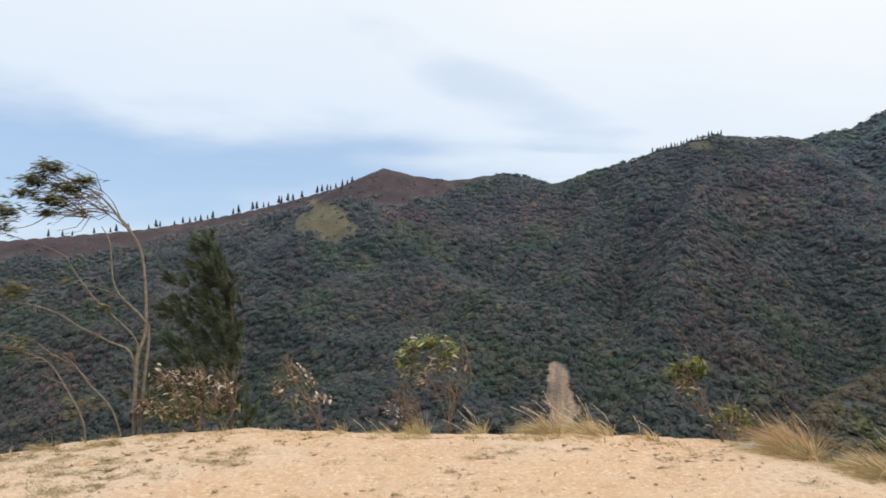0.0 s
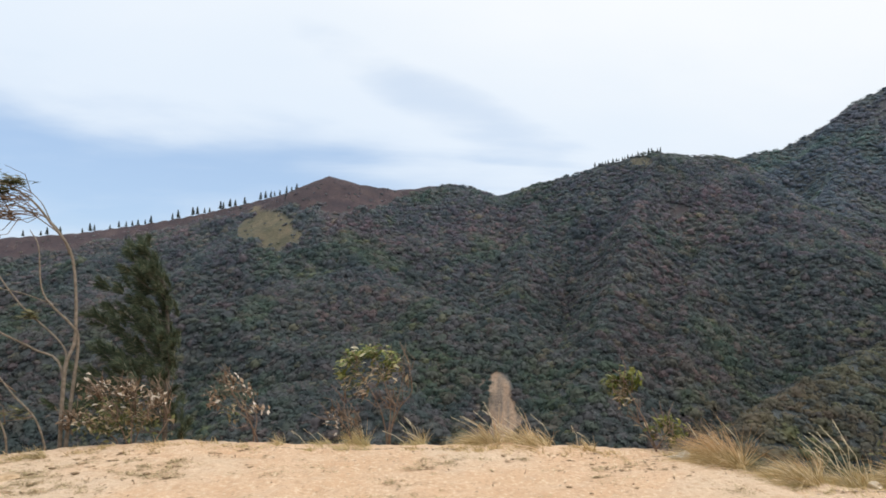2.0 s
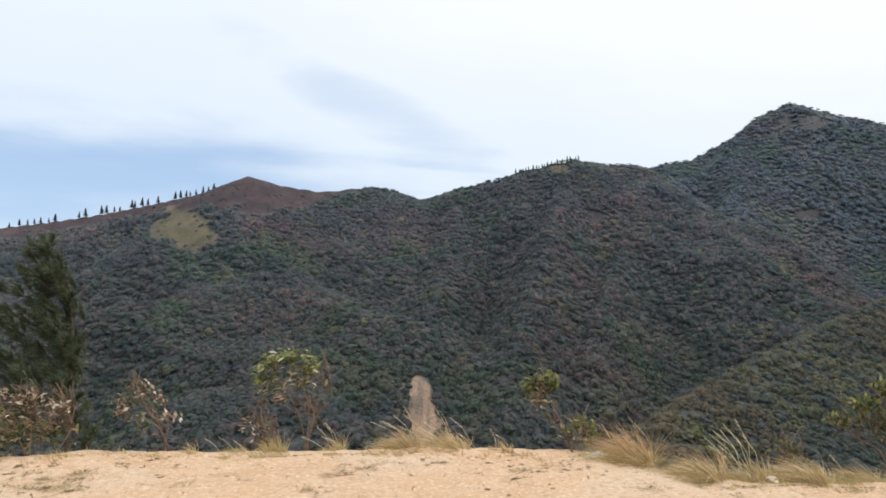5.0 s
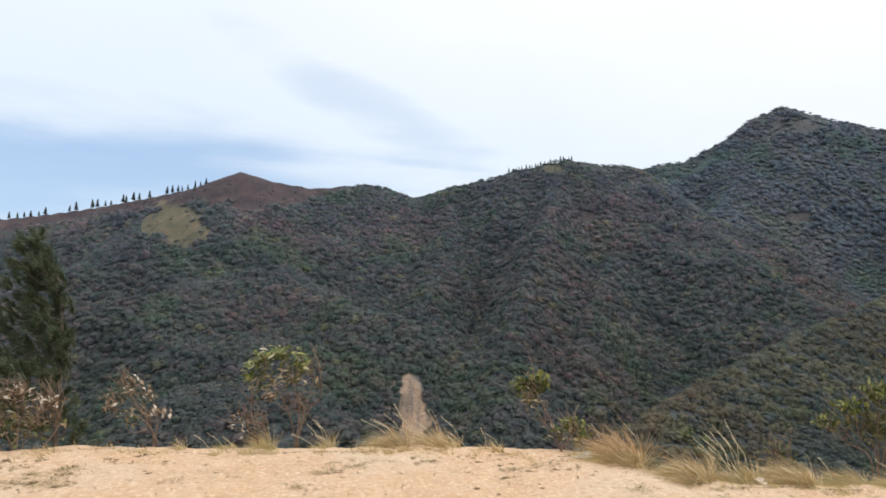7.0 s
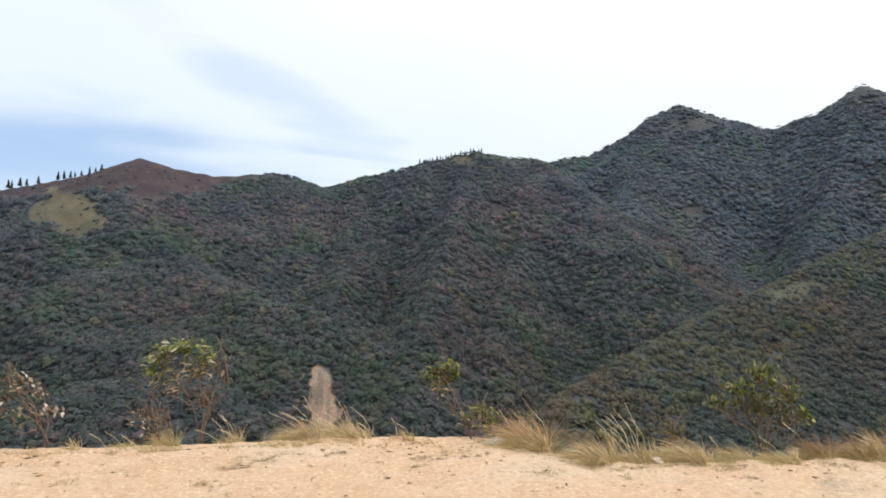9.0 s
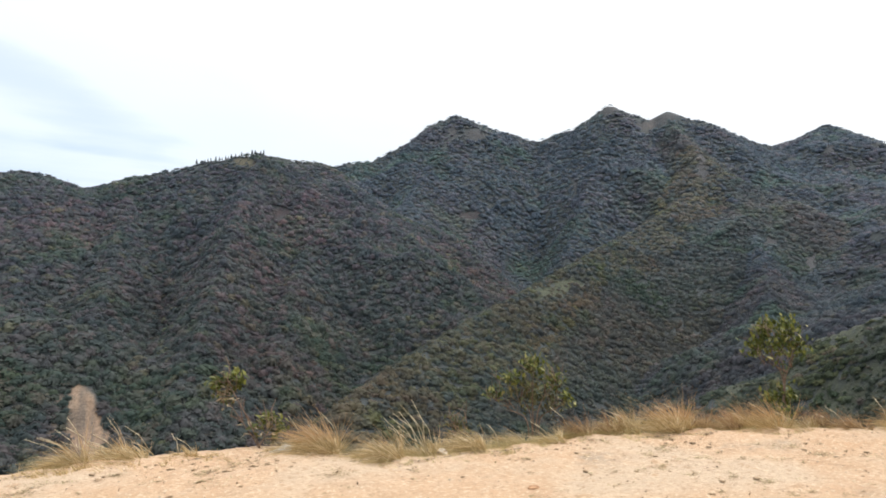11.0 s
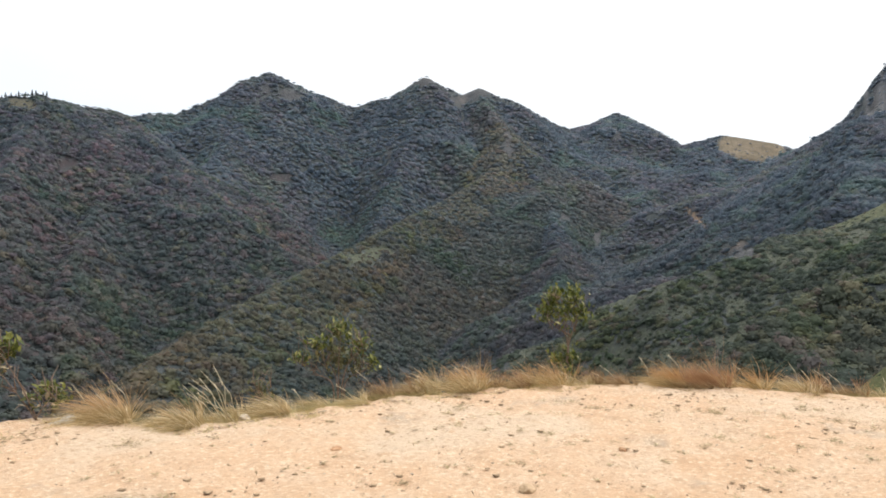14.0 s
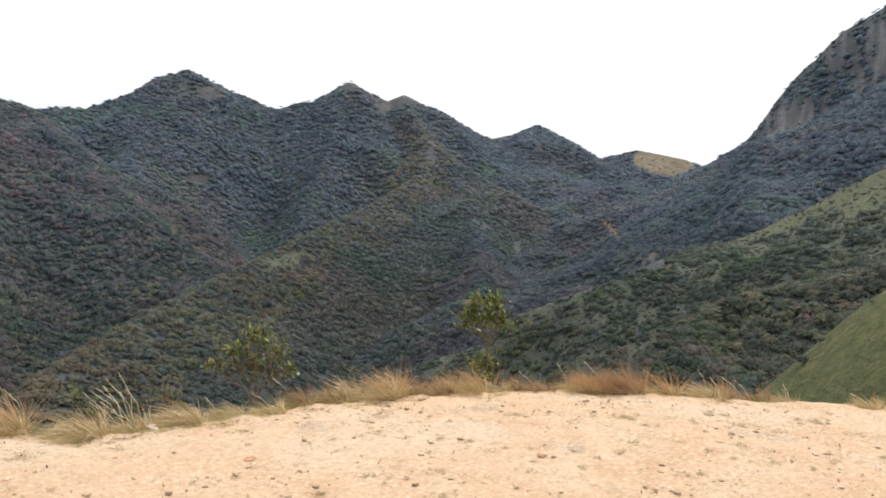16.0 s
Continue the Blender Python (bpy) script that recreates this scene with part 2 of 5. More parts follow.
def ground_mat():
    """Trodden sandy earth: pale ochre, redder clay and grey gravel washed over it, coarse grain."""
    m, nt, b = nodes_of("sandy earth")
    vec = coords(nt)
    big, mid, small, grit = (noise_node(nt, vec, s, d, r) for s, d, r in ((0.4, 4, 0.55), (1.7, 6, 0.65), (11, 6, 0.7), (60, 4, 0.7)))
    col = ramp(nt, mid, [(0.3, (0.506, 0.316, 0.186)), (0.5, (0.537, 0.358, 0.226)), (0.70, (0.557, 0.395, 0.268))])
    col = mix(nt, smooth(nt, big, 0.47, 0.62), col, (0.537, 0.401, 0.281))
    col = mix(nt, smooth(nt, noise_node(nt, vec, 0.7, 6, 0.65), 0.57, 0.68), col, (0.401, 0.307, 0.222))
    col = mix(nt, smooth(nt, noise_node(nt, vec, 4.5, 6, 0.7), 0.56, 0.68), col, (0.479, 0.313, 0.190))
    col = mix(nt, smooth(nt, small, 0.55, 0.66), col, (0.446, 0.299, 0.188))
    peb = noise_node(nt, vec, 22, 5, 0.7)
    col = mix(nt, smooth(nt, peb, 0.54, 0.62), col, (0.622, 0.472, 0.325))
    col = mix(nt, smooth(nt, peb, 0.45, 0.36), col, (0.421, 0.285, 0.177))
    col = mix(nt, smooth(nt, grit, 0.61, 0.70), col, (0.271, 0.179, 0.110))
    nt.links.new(col, b.inputs["Base Color"])
    b.inputs["Roughness"].default_value = 0.92
    b.inputs["Specular IOR Level"].default_value = 0.2
    h = nt.nodes.new("ShaderNodeMath")
    h.operation = "MULTIPLY_ADD"
    nt.links.new(small, h.inputs[0])
    h.inputs[1].default_value = 1.3
    nt.links.new(grit, h.inputs[2])
    bump(nt, b, h.outputs[0], 0.8, 0.03)
    return m


M_GROUND = ground_mat()
M_STONE = plant_mat("pale stone", [(0, (0.30, 0.22, 0.15)), (0.5, (0.42, 0.32, 0.23)), (1, (0.54, 0.45, 0.35))], 0.9, 30)
M_GREYSTONE = plant_mat("grey-white stone", [(0, (0.24, 0.21, 0.18)), (0.5, (0.36, 0.32, 0.27)), (1, (0.52, 0.47, 0.40))], 0.9, 30)
M_REDSTONE = plant_mat("rusty stone", [(0, (0.38, 0.20, 0.105)), (1, (0.43, 0.25, 0.14))], 0.9, 25)
M_CLOD = plant_mat("earth clod", [(0, (0.28, 0.19, 0.115)), (1, (0.45, 0.32, 0.20))], 0.95, 30)
M_BARK = plant_mat("grey bark", [(0, (0.16, 0.135, 0.11)), (1, (0.25, 0.21, 0.17))], 0.85, 22)
M_PINEBARK = plant_mat("dark pine bark", [(0, (0.09, 0.078, 0.065)), (1, (0.13, 0.11, 0.092))], 0.9, 22)
M_TWIG = plant_mat("dry twig", [(0, (0.13, 0.085, 0.06)), (1, (0.28, 0.20, 0.15))], 0.85, 22)
M_LEAF_DARK = plant_mat("olive leaf", [(0, (0.060, 0.068, 0.028)), (0.6, (0.125, 0.122, 0.046)), (0.93, (0.21, 0.18, 0.085)), (1, (0.40, 0.36, 0.22))], 0.45, 9, 0.3)
# the two palest stops of the yellow-green leaf paint its glossy highlights
M_LEAF_GREEN = plant_mat("yellow-green leaf", [(0, (0.08, 0.115, 0.024)), (0.45, (0.17, 0.20, 0.045)), (0.8, (0.32, 0.31, 0.10)), (0.9, (0.55, 0.50, 0.30)), (1, (0.78, 0.74, 0.58))], 0.4, 9, 0.35)
M_LEAF_FRESH = plant_mat("fresh green leaf", [(0, (0.055, 0.075, 0.016)), (0.5, (0.125, 0.145, 0.030)), (0.9, (0.25, 0.25, 0.06)), (1, (0.50, 0.46, 0.24))], 0.4, 9, 0.35)
M_LEAF_MIX = plant_mat("wind-turned leaf", [(0, (0.08, 0.095, 0.03)), (0.4, (0.17, 0.17, 0.06)), (0.7, (0.30, 0.22, 0.12)), (1, (0.62, 0.52, 0.38))], 0.45, 9, 0.35)
M_LEAF_PALE = plant_mat("pale withered leaf", [(0, (0.09, 0.06, 0.035)), (0.5, (0.20, 0.13, 0.08)), (0.74, (0.40, 0.28, 0.18)), (1, (0.84, 0.77, 0.68))], 0.5, 9, 0.3)
M_NEEDLE = plant_mat("pine needles", [(0, (0.030, 0.048, 0.030)), (0.5, (0.062, 0.086, 0.050)), (0.9, (0.125, 0.140, 0.085)), (1, (0.22, 0.21, 0.14))], 0.55, 7, 0.25)
M_STRAW = tuft_mat("dry grass", [(0, (0.22, 0.16, 0.065)), (0.35, (0.41, 0.30, 0.135)), (0.75, (0.57, 0.43, 0.235)), (1, (0.82, 0.69, 0.49))], (0.44, 0.38, 0.19), (0.48, 0.28, 0.135), 0.19)
M_RUST = tuft_mat("rusty grass", [(0, (0.20, 0.145, 0.06)), (0.4, (0.40, 0.28, 0.12)), (0.75, (0.56, 0.39, 0.19)), (1, (0.76, 0.62, 0.38))], (0.44, 0.38, 0.18), (0.46, 0.24, 0.10), 0.16)
M_BROWN = tuft_mat("brown grass", [(0, (0.16, 0.10, 0.05)), (0.5, (0.30, 0.19, 0.09)), (1, (0.52, 0.38, 0.22))], (0.36, 0.31, 0.14), (0.34, 0.165, 0.08), 0.13)
M_STALK = plant_mat("seed stalk", [(0, (0.55, 0.44, 0.26)), (1, (0.85, 0.75, 0.55))], 0.5, 12, 0.3)
M_WEED = plant_mat("olive-brown weed", [(0, (0.26, 0.185, 0.095)), (0.5, (0.38, 0.295, 0.155)), (0.8, (0.46, 0.385, 0.20)), (1, (0.58, 0.45, 0.27))], 0.7, 20, 0.2)
M_LITTER = plant_mat("dead leaf", [(0, (0.14, 0.085, 0.05)), (0.6, (0.24, 0.155, 0.09)), (1, (0.36, 0.25, 0.15))], 0.8, 20)
M_FARPINE = plant_mat("far pine", [(0, (0.036, 0.048, 0.046)), (1, (0.066, 0.078, 0.070))], 0.8, 0.6)


# ---- small builders ----
def mesh_object(name, verts, faces, material, parent=None, label="", soft=True):
    me = bpy.data.meshes.new(name)
    me.from_pydata([tuple(p) for p in verts], [], faces)
    me.materials.append(material)
    if soft:
        me.polygons.foreach_set("use_smooth", [True] * len(me.polygons))
    ob = new(name, me)
    if parent:
        ob.parent = parent
    if label:
        ob["label"] = label
    return ob


def big_mesh(name, verts, tris, material, attrs=()):
    """A large mesh from arrays; all faces have the same number of corners."""
    me = bpy.data.meshes.new(name)
    k = tris.shape[1]
    me.vertices.add(len(verts))
    me.vertices.foreach_set("co", np.ascontiguousarray(verts, np.float32).ravel())
    me.loops.add(tris.size)
    me.loops.foreach_set("vertex_index", np.ascontiguousarray(tris, np.int32).ravel())
    me.polygons.add(len(tris))
    me.polygons.foreach_set("loop_start", np.arange(0, tris.size, k, dtype=np.int32))
    me.polygons.foreach_set("use_smooth", np.ones(len(tris), bool))
    for nm, vals in attrs:
        at = me.attributes.new(nm, "FLOAT", "POINT")
        at.data.foreach_set("value", np.ascontiguousarray(vals, np.float32))
    me.update(calc_edges=True)
    me.validate()
    me.materials.append(material)
    return new(name, me)


def empty(name, x, y, z, az=0.0):
    """A thing's base; its own x runs to the right and its y away from the middle of the clearing."""
    ob = new(name)
    ob.empty_display_size = 0.2
    ob.matrix_world = pose(x, y, z, 0, 0, -az)
    return ob


def polar(az, r):
    return r * math.sin(radians(az)), r * math.cos(radians(az))


# ---- the lie of the land ----
def hash2(ix, iy, seed):
    h = (ix * 374761393 + iy * 668265263 + seed * 2147483647) & 0xFFFFFFFF
    h = ((h ^ (h >> 13)) * 1274126177) & 0xFFFFFFFF
    return ((h ^ (h >> 16)) & 0xFFFF) / 65535.0


def vnoise(x, y, seed=0):
    """Smooth value noise in 0..1 for arrays."""
    ix, iy = np.floor(x).astype(np.int64), np.floor(y).astype(np.int64)
    fx, fy = x - ix, y - iy
    fx, fy = fx * fx * fx * (fx * (fx * 6 - 15) + 10), fy * fy * fy * (fy * (fy * 6 - 15) + 10)
    a0, b0 = hash2(ix, iy, seed), hash2(ix + 1, iy, seed)
    c0, d0 = hash2(ix, iy + 1, seed), hash2(ix + 1, iy + 1, seed)
    return (a0 * (1 - fx) + b0 * fx) * (1 - fy) + (c0 * (1 - fx) + d0 * fx) * fy


def fbm(x, y, octaves=4, seed=0):
    s, amp, tot = 0.0, 1.0, 0.0
    for o in range(octaves):
        s = s + amp * vnoise(x * 2 ** o + 17.3 * o, y * 2 ** o - 9.1 * o, seed + o)
        tot += amp
        amp *= 0.5
    return s / tot


# crests: bearing, distance and elevation angle of each summit, saddle and bend
RIDGES = [
    ("burnt", 0.50, [(-75, 1500, 2.0), (-45, 1350, 3.0), (-32, 1250, 3.45), (-23, 1150, 4.45), (-18.4, 1090, 5.35), (-15, 1050, 6.1), (-11, 1000, 7.2),
                     (-7, 960, 8.35), (-5.6, 950, 9.15), (-4.7, 950, 9.5), (-3.9, 950, 9.3), (-1.9, 960, 8.85), (0.9, 980, 8.5), (3, 990, 8.75), (5, 1000, 9.0), (6.8, 1010, 8.75), (9.3, 1050, 7.8)]),
    ("burnt", 0.72, [(-4.7, 950, 9.2), (-3.5, 800, 5.0), (-1, 640, -1.5), (1, 480, -9)]),
    ("burnt", 0.72, [(-15, 1050, 5.6), (-14, 850, 2.0), (-13, 640, -4), (-12, 480, -9)]),
    ("pinehill", 0.68, [(9.3, 1050, 7.7), (12.3, 1000, 8.7), (15.8, 985, 9.5), (17.1, 980, 10.0), (21.5, 1000, 10.9), (24.4, 1030, 10.4), (25.9, 1050, 10.4), (27.3, 1080, 10.0)]),
    ("pinehill", 0.85, [(21.5, 1000, 10.6), (20, 820, 6.5), (18, 640, 0.0), (16, 480, -7.5)]),
    ("pinehill", 0.75, [(12.3, 1000, 8.4), (11.5, 840, 4.5), (10, 660, -1), (9, 500, -7)]),
    ("peak", 0.76, [(26.0, 1300, 9.6), (28.2, 1310, 10.4), (30.5, 1350, 10.6), (33.8, 1400, 12.2), (35.6, 1420, 13.5), (37.5, 1450, 14.2), (40.4, 1480, 13.0), (43.8, 1500, 11.9)]),
    ("peak", 0.8, [(37.5, 1450, 13.8), (35, 1230, 9.7), (33.3, 1080, 6.9), (32.2, 950, 3.2), (28.4, 820, 0.4), (25.2, 700, -2.4), (21.5, 590, -5.8)]),
    ("twins", 0.84, [(43.8, 1500, 11.8), (47.2, 1480, 12.8), (48.6, 1460, 13.6), (49.8, 1450, 14.4), (51.5, 1480, 13.5), (53, 1500, 13.0), (54.2, 1500, 13.5),
                     (57.1, 1520, 12.4), (60.2, 1600, 10.7), (62.1, 1650, 9.9)]),
    ("midspur", 0.66, [(54.2, 1500, 12.9), (56.6, 1300, 9.7), (55.6, 1180, 7.0), (52.5, 1080, 5.0), (49.3, 980, 3.4), (44.9, 850, 1.0), (40.7, 730, -1.4),
                     (35.9, 620, -3.9), (32.1, 540, -6.2), (27.8, 470, -9.5)]),
    ("twins", 0.8, [(56.6, 1300, 9.4), (60, 1120, 4.5), (61, 900, -0.5), (60, 720, -5.5)]),
    ("burnt", 0.7, [(-23, 1150, 4.0), (-21.5, 920, 0.5), (-20, 680, -5.0), (-19, 520, -9)]),
    ("burnt", 0.58, [(5, 1000, 8.6), (4.6, 850, 4.5), (5, 680, -0.8), (6, 500, -7.5)]),
    ("pinehill", 0.85, [(27, 1080, 9.4), (26, 900, 5.6), (24, 730, 0.5), (22, 560, -6)]),
    ("twins", 0.95, [(49.8, 1450, 13.8), (48.6, 1280, 9.6), (47.4, 1150, 6.0), (46.2, 1040, 2.6)]),
    ("farpeak", 0.48, [(60.5, 1900, 9.4), (63.2, 1900, 10.4), (65.2, 1900, 11.3), (67.9, 1900, 10.0), (70.1, 1850, 8.7)]),
    ("bald", 0.42, [(69.6, 1800, 8.5), (71.5, 1760, 8.9), (73.1, 1740, 9.3), (76.3, 1740, 8.6), (77.6, 1780, 8.0)]),
    ("bald", 0.75, [(68, 1880, 9.6), (68, 1600, 5.0), (68, 1300, 0.5), (66, 950, -4.5)]),
    ("cliff", 0.50, [(77.4, 1500, 7.6), (80.2, 1300, 8.4), (82.1, 1150, 10.3)]),
    ("cliff", 1.25, [(82.1, 1150, 10.3), (83.6, 1120, 13.1), (84.7, 1100, 14.4), (87.5, 1080, 17.0), (89.8, 1080, 18.1), (95, 1050, 20), (104, 1000, 21), (118, 1100, 17)]),
    ("cliff", 0.6, [(97, 840, 11), (90, 830, 9.8), (85, 860, 7.6), (80, 900, 4.6), (75, 860, 0.0), (71, 760, -4.5)]),
    ("spur", 0.45, [(104, 470, 11.0), (95, 500, 9.0), (89.9, 520, 7.2), (87.6, 535, 6.0), (84.1, 555, 3.7), (80.3, 560, 1.9), (76, 540, -0.6),
                    (70.5, 500, -4.5), (66, 460, -7.0), (60, 420, -10.5)]),
    ("meadow", 1.25, [(108, 115, 4.0), (96, 135, 1.6), (91, 150, -0.4), (90, 158, -1.2), (88.3, 168, -2.9), (87.6, 176, -4.3), (86.4, 186, -5.7), (84.2, 205, -7.5), (82.4, 225, -9.0), (80.2, 250, -10.6), (77, 300, -14)]),
]
# brink of the clearing: distance by bearing
BRINK_AZ = [-180, -120, -80, -55, -40, -32, -24, -10, 5, 13, 22, 25, 28, 34, 41.7, 46.5, 52, 61, 66, 72, 78.5, 85, 95, 110, 140, 180]
BRINK_R = [30, 26, 15, 9.6, 8.6, 8.3, 8.4, 7.95, 7.5, 7.4, 7.5, 7.35, 6.95, 6.9, 7.4, 7.85, 8.1, 8.7, 8.85, 8.95, 9.15, 9.5, 10.2, 12, 20, 30]


def brink(az):
    return np.interp(az, BRINK_AZ, BRINK_R)


def home_height(x, y):
    """The trodden knoll and the slopes that fall away below its brink."""
    r = np.hypot(x, y)
    az = np.degrees(np.arctan2(x, y))
    edge = brink(az) + 0.25 * (fbm(x * 0.9, y * 0.9, 3, 5) - 0.5)
    over = np.maximum(r - edge, 0)
    top = 0.10 * (fbm(x * 0.35, y * 0.35, 3, 11) - 0.5) + 0.035 * (fbm(x * 2.3, y * 2.3, 3, 12) - 0.5)
    fall = np.where(over < 1.2, 0.30 * over * over, 0.43 + 0.62 * (over - 1.2))
    fall = np.where(fall > 120, 120 + (fall - 120) * 0.12, fall)
    return top - fall


def land(x, y):
    """Height, and which hill it belongs to (-1 for the knoll and the valley)."""
    best = home_height(x, y)
    r = np.hypot(x, y)
    valley = -150 + 40 * (fbm(x / 220, y / 220, 3, 3) - 0.5) + np.maximum(r - 2600, 0) * 0.05
    best = np.maximum(best, np.where(r > 60, valley, -1e9))
    owner = np.full(x.shape, -1)
    gully = 0.95 * np.abs(2 * fbm(x / 240 + 3, y / 240, 2, 21) - 1) + 0.22 * np.abs(2 * fbm(x / 80, y / 80 + 5, 2, 22) - 1)
    wob = 1 + 0.5 * (fbm(x / 260, y / 260, 2, 23) - 0.5)
    for i, (name, slope, pts) in enumerate(RIDGES):
        P = [(*polar(az, d), 1.6 + d * math.tan(radians(el))) for az, d, el in pts]
        h = np.full(x.shape, -1e9)
        for (x0, y0, z0), (x1, y1, z1) in zip(P, P[1:]):
            dx, dy = x1 - x0, y1 - y0
            t = np.clip(((x - x0) * dx + (y - y0) * dy) / (dx * dx + dy * dy), 0, 1)
            d = np.hypot(x - x0 - t * dx, y - y0 - t * dy)
            crest = z0 + t * (z1 - z0) - {"burnt": 0.3, "meadow": 0.5, "pinehill": -3.4, "farpeak": -2.6}.get(name, -0.9)
            round_top = np.sqrt(d * d + 9.0) - 3.0
            drop = slope * round_top * wob
            if slope > 1:
                drop = np.where(drop < 150, drop, 150 + (drop - 150) * 0.42)
            h = np.maximum(h, crest - drop - gully * np.minimum(0.30 * d, 75))
        k = 5.0
        owner = np.where(h > best, i, owner)
        dif = np.clip((h - best) / k, -30, 30)
        best = np.where(dif > 8, h, np.where(dif < -8, best, best + k * np.log1p(np.exp(dif)) - k * 0.5 * np.exp(-np.abs(dif))))
    best = np.where(r < 45, home_height(x, y), best)
    return best, owner


def spot(az, el, c_az, c_el, r_az, r_el, tilt=0.0, ragged=0.5):
    """1 inside an irregular patch of the slopes, given by bearing and elevation, fading at its rim."""
    da, de = (az - c_az), (el - c_el)
    if tilt:
        co, si = math.cos(radians(tilt)), math.sin(radians(tilt))
        da, de = da * co + de * si, -da * si + de * co
    n = fbm(az * 2.2 / max(r_az, 0.4) + c_az, el * 2.2 / max(r_el, 0.4), 3, 41) - 0.5
    q = np.hypot(da / r_az, de / r_el) + n * ragged * 2
    return np.clip((1.08 - q) / 0.16, 0, 1)


CREST_AZ = [-45, -32, -23, -15, -11, -7, -4.7, -1.9, 0.9, 2.5, 5]
CREST_EL = [3.0, 3.4, 4.4, 6.1, 7.2, 8.3, 9.4, 8.8, 8.4, 8.7, 9.0]
BURN_W = [1.5, 1.4, 1.1, 0.6, 1.0, 1.4, 2.7, 2.3, 0.75, 0.35, 0.0]


def cover_of(x, y, z, owner):
    """What grows or lies bare: burnt heath, green grass, dry grass, rock, fresh slips."""
    r = np.hypot(x, y)
    az = np.degrees(np.arctan2(x, y))
    el = np.degrees(np.arctan2(z - 1.6, r))
    rag = fbm(az * 0.9, el * 1.3, 4, 31) - 0.5
    kind = np.array([n for n, _, _ in RIDGES] + ["valley"])[owner]
    hill = (kind == "burnt") & (r > 700)
    depth = np.interp(az, CREST_AZ, CREST_EL) - el
    w = np.interp(az, CREST_AZ, BURN_W) * (1 + 1.1 * rag)
    burnt = np.where(hill & (az < 5), np.clip((w - depth) / 0.22 + 0.5, 0, 1) * (w > 0.05), 0)
    burnt = np.maximum(burnt, 0.8 * spot(az, el, 23.2, 6.5, 0.8, 0.5))
    burnt = np.maximum(burnt, 0.6 * spot(az, el, 38.6, 6.1, 1.1, 0.45))
    dry = spot(az, el, -9.4, 5.1, 2.0, 1.5) * hill
    dry = np.maximum(dry, 0.8 * spot(az, el, 20.6, 10.25, 0.9, 0.35))
    dry = np.maximum(dry, (r > 1450) * spot(az, el, 75.0, 8.3, 2.4, 1.0, -12, 0.15))
    grass = (kind == "meadow") * 1.0
    sp = (kind == "spur") & (r > 330)
    top = np.interp(az, [76, 80.3, 84.1, 87.6, 90, 104], [-0.6, 1.9, 3.7, 6.1, 7.2, 11])
    gw = np.interp(az, [78, 82, 86, 92, 104], [0.0, 0.3, 1.3, 3.6, 4.5]) * (1 + 1.8 * rag)
    grass = np.maximum(grass, np.where(sp, 0.72 * np.clip((gw - (top - el)) / 0.7 + 0.3, 0, 1) * (gw > 0.1), 0))
    grass = np.maximum(grass, np.where(sp, 0.4 * np.clip((fbm(az * 1.1, el * 1.6, 4, 35) - 0.47) / 0.12, 0, 1), 0))
    grass = np.maximum(grass, 0.45 * spot(az, el, 45.5, 0.0, 2.2, 0.7, 25, 0.9))
    grass = np.maximum(grass, 0.9 * np.where(sp, spot(az, el, 77.5, -4.6, 2.4, 0.5, 22, 0.6), 0))
    rock = 0.9 * spot(az, el, 56.7, 9.0, 0.45, 1.0, 0, 0.7)
    for c in ((52.9, 12.6, 0.9, 0.45), (54.4, 13.1, 1.4, 0.35), (49.8, 13.9, 0.6, 0.4), (39.0, 12.6, 1.0, 0.5), (37.2, 12.9, 0.4, 0.6), (47.0, 8.3, 0.35, 0.6),
              (61.2, 3.2, 0.5, 0.3), (63.8, 1.6, 0.3, 0.5), (74.3, 0.6, 1.0, 0.5), (65.3, 9.6, 0.3, 0.5), (43.9, 7.7, 0.3, 0.35)):
        rock = np.maximum(rock, 0.85 * spot(az, el, *c, 0, 0.8))
    streak = fbm(az * 2.6, el * 0.45, 4, 51)
    rock = np.maximum(rock, np.where((kind == "cliff") & (r > 950) & (az > 82), np.clip((streak - np.interp(az, [82, 85.5, 88], [0.40, 0.46, 0.52])) / 0.10, 0, 1), 0))
    pale = np.where((kind == "cliff") & (r > 950), np.clip((fbm(az * 5.5, el * 0.5, 4, 52) - 0.5) / 0.14, 0, 1), 0)
    # fresh slide: a wedge that widens downhill, with a thinner lobe beside it
    rim = 0.14 * (fbm(az * 3.4, el * 1.5, 3, 45) - 0.5)
    half = np.interp(el, [-12, -10, -8, -7, -6.4, -6.0], [1.95, 1.6, 1.2, 0.92, 0.6, 0.25])
    slip = np.clip((half + rim * 1.3 - np.abs(az - 8.85 - 0.14 * (-6.0 - el))) / 0.3, 0, 1) * (el < -5.9) * (0.5 + 0.55 * np.clip((fbm(az * 4.2, el * 0.7, 3, 46) - 0.38) / 0.22, 0, 1))
    slip = np.clip(slip, 0, 1)
    lobe = np.clip((0.36 + rim - np.abs(az - 7.55 - 0.26 * (el + 7.7))) / 0.25, 0, 1) * (el < -6.6) * (el > -9.3)
    slip = np.maximum(slip, 0.45 * lobe)
    slip = np.maximum(slip, spot(az, el, 71.2, 3.1, 1.1, 0.24, -48, 0.2))
    slip = np.maximum(slip, 0.2 * spot(az, el, 73.9, 0.9, 0.9, 0.3, 28, 0.8))
    slip = np.maximum(slip, 0.08 * spot(az, el, 53.0, 12.55, 0.6, 0.3, 0, 0.6))
    slip = np.maximum(slip, 0.25 * (r > 1450) * spot(az, el, 75.0, 8.3, 2.4, 1.0, -12, 0.15))
    return {"burnt": burnt, "grass": grass, "dry": dry, "rock": rock, "slip": slip, "pale": pale}


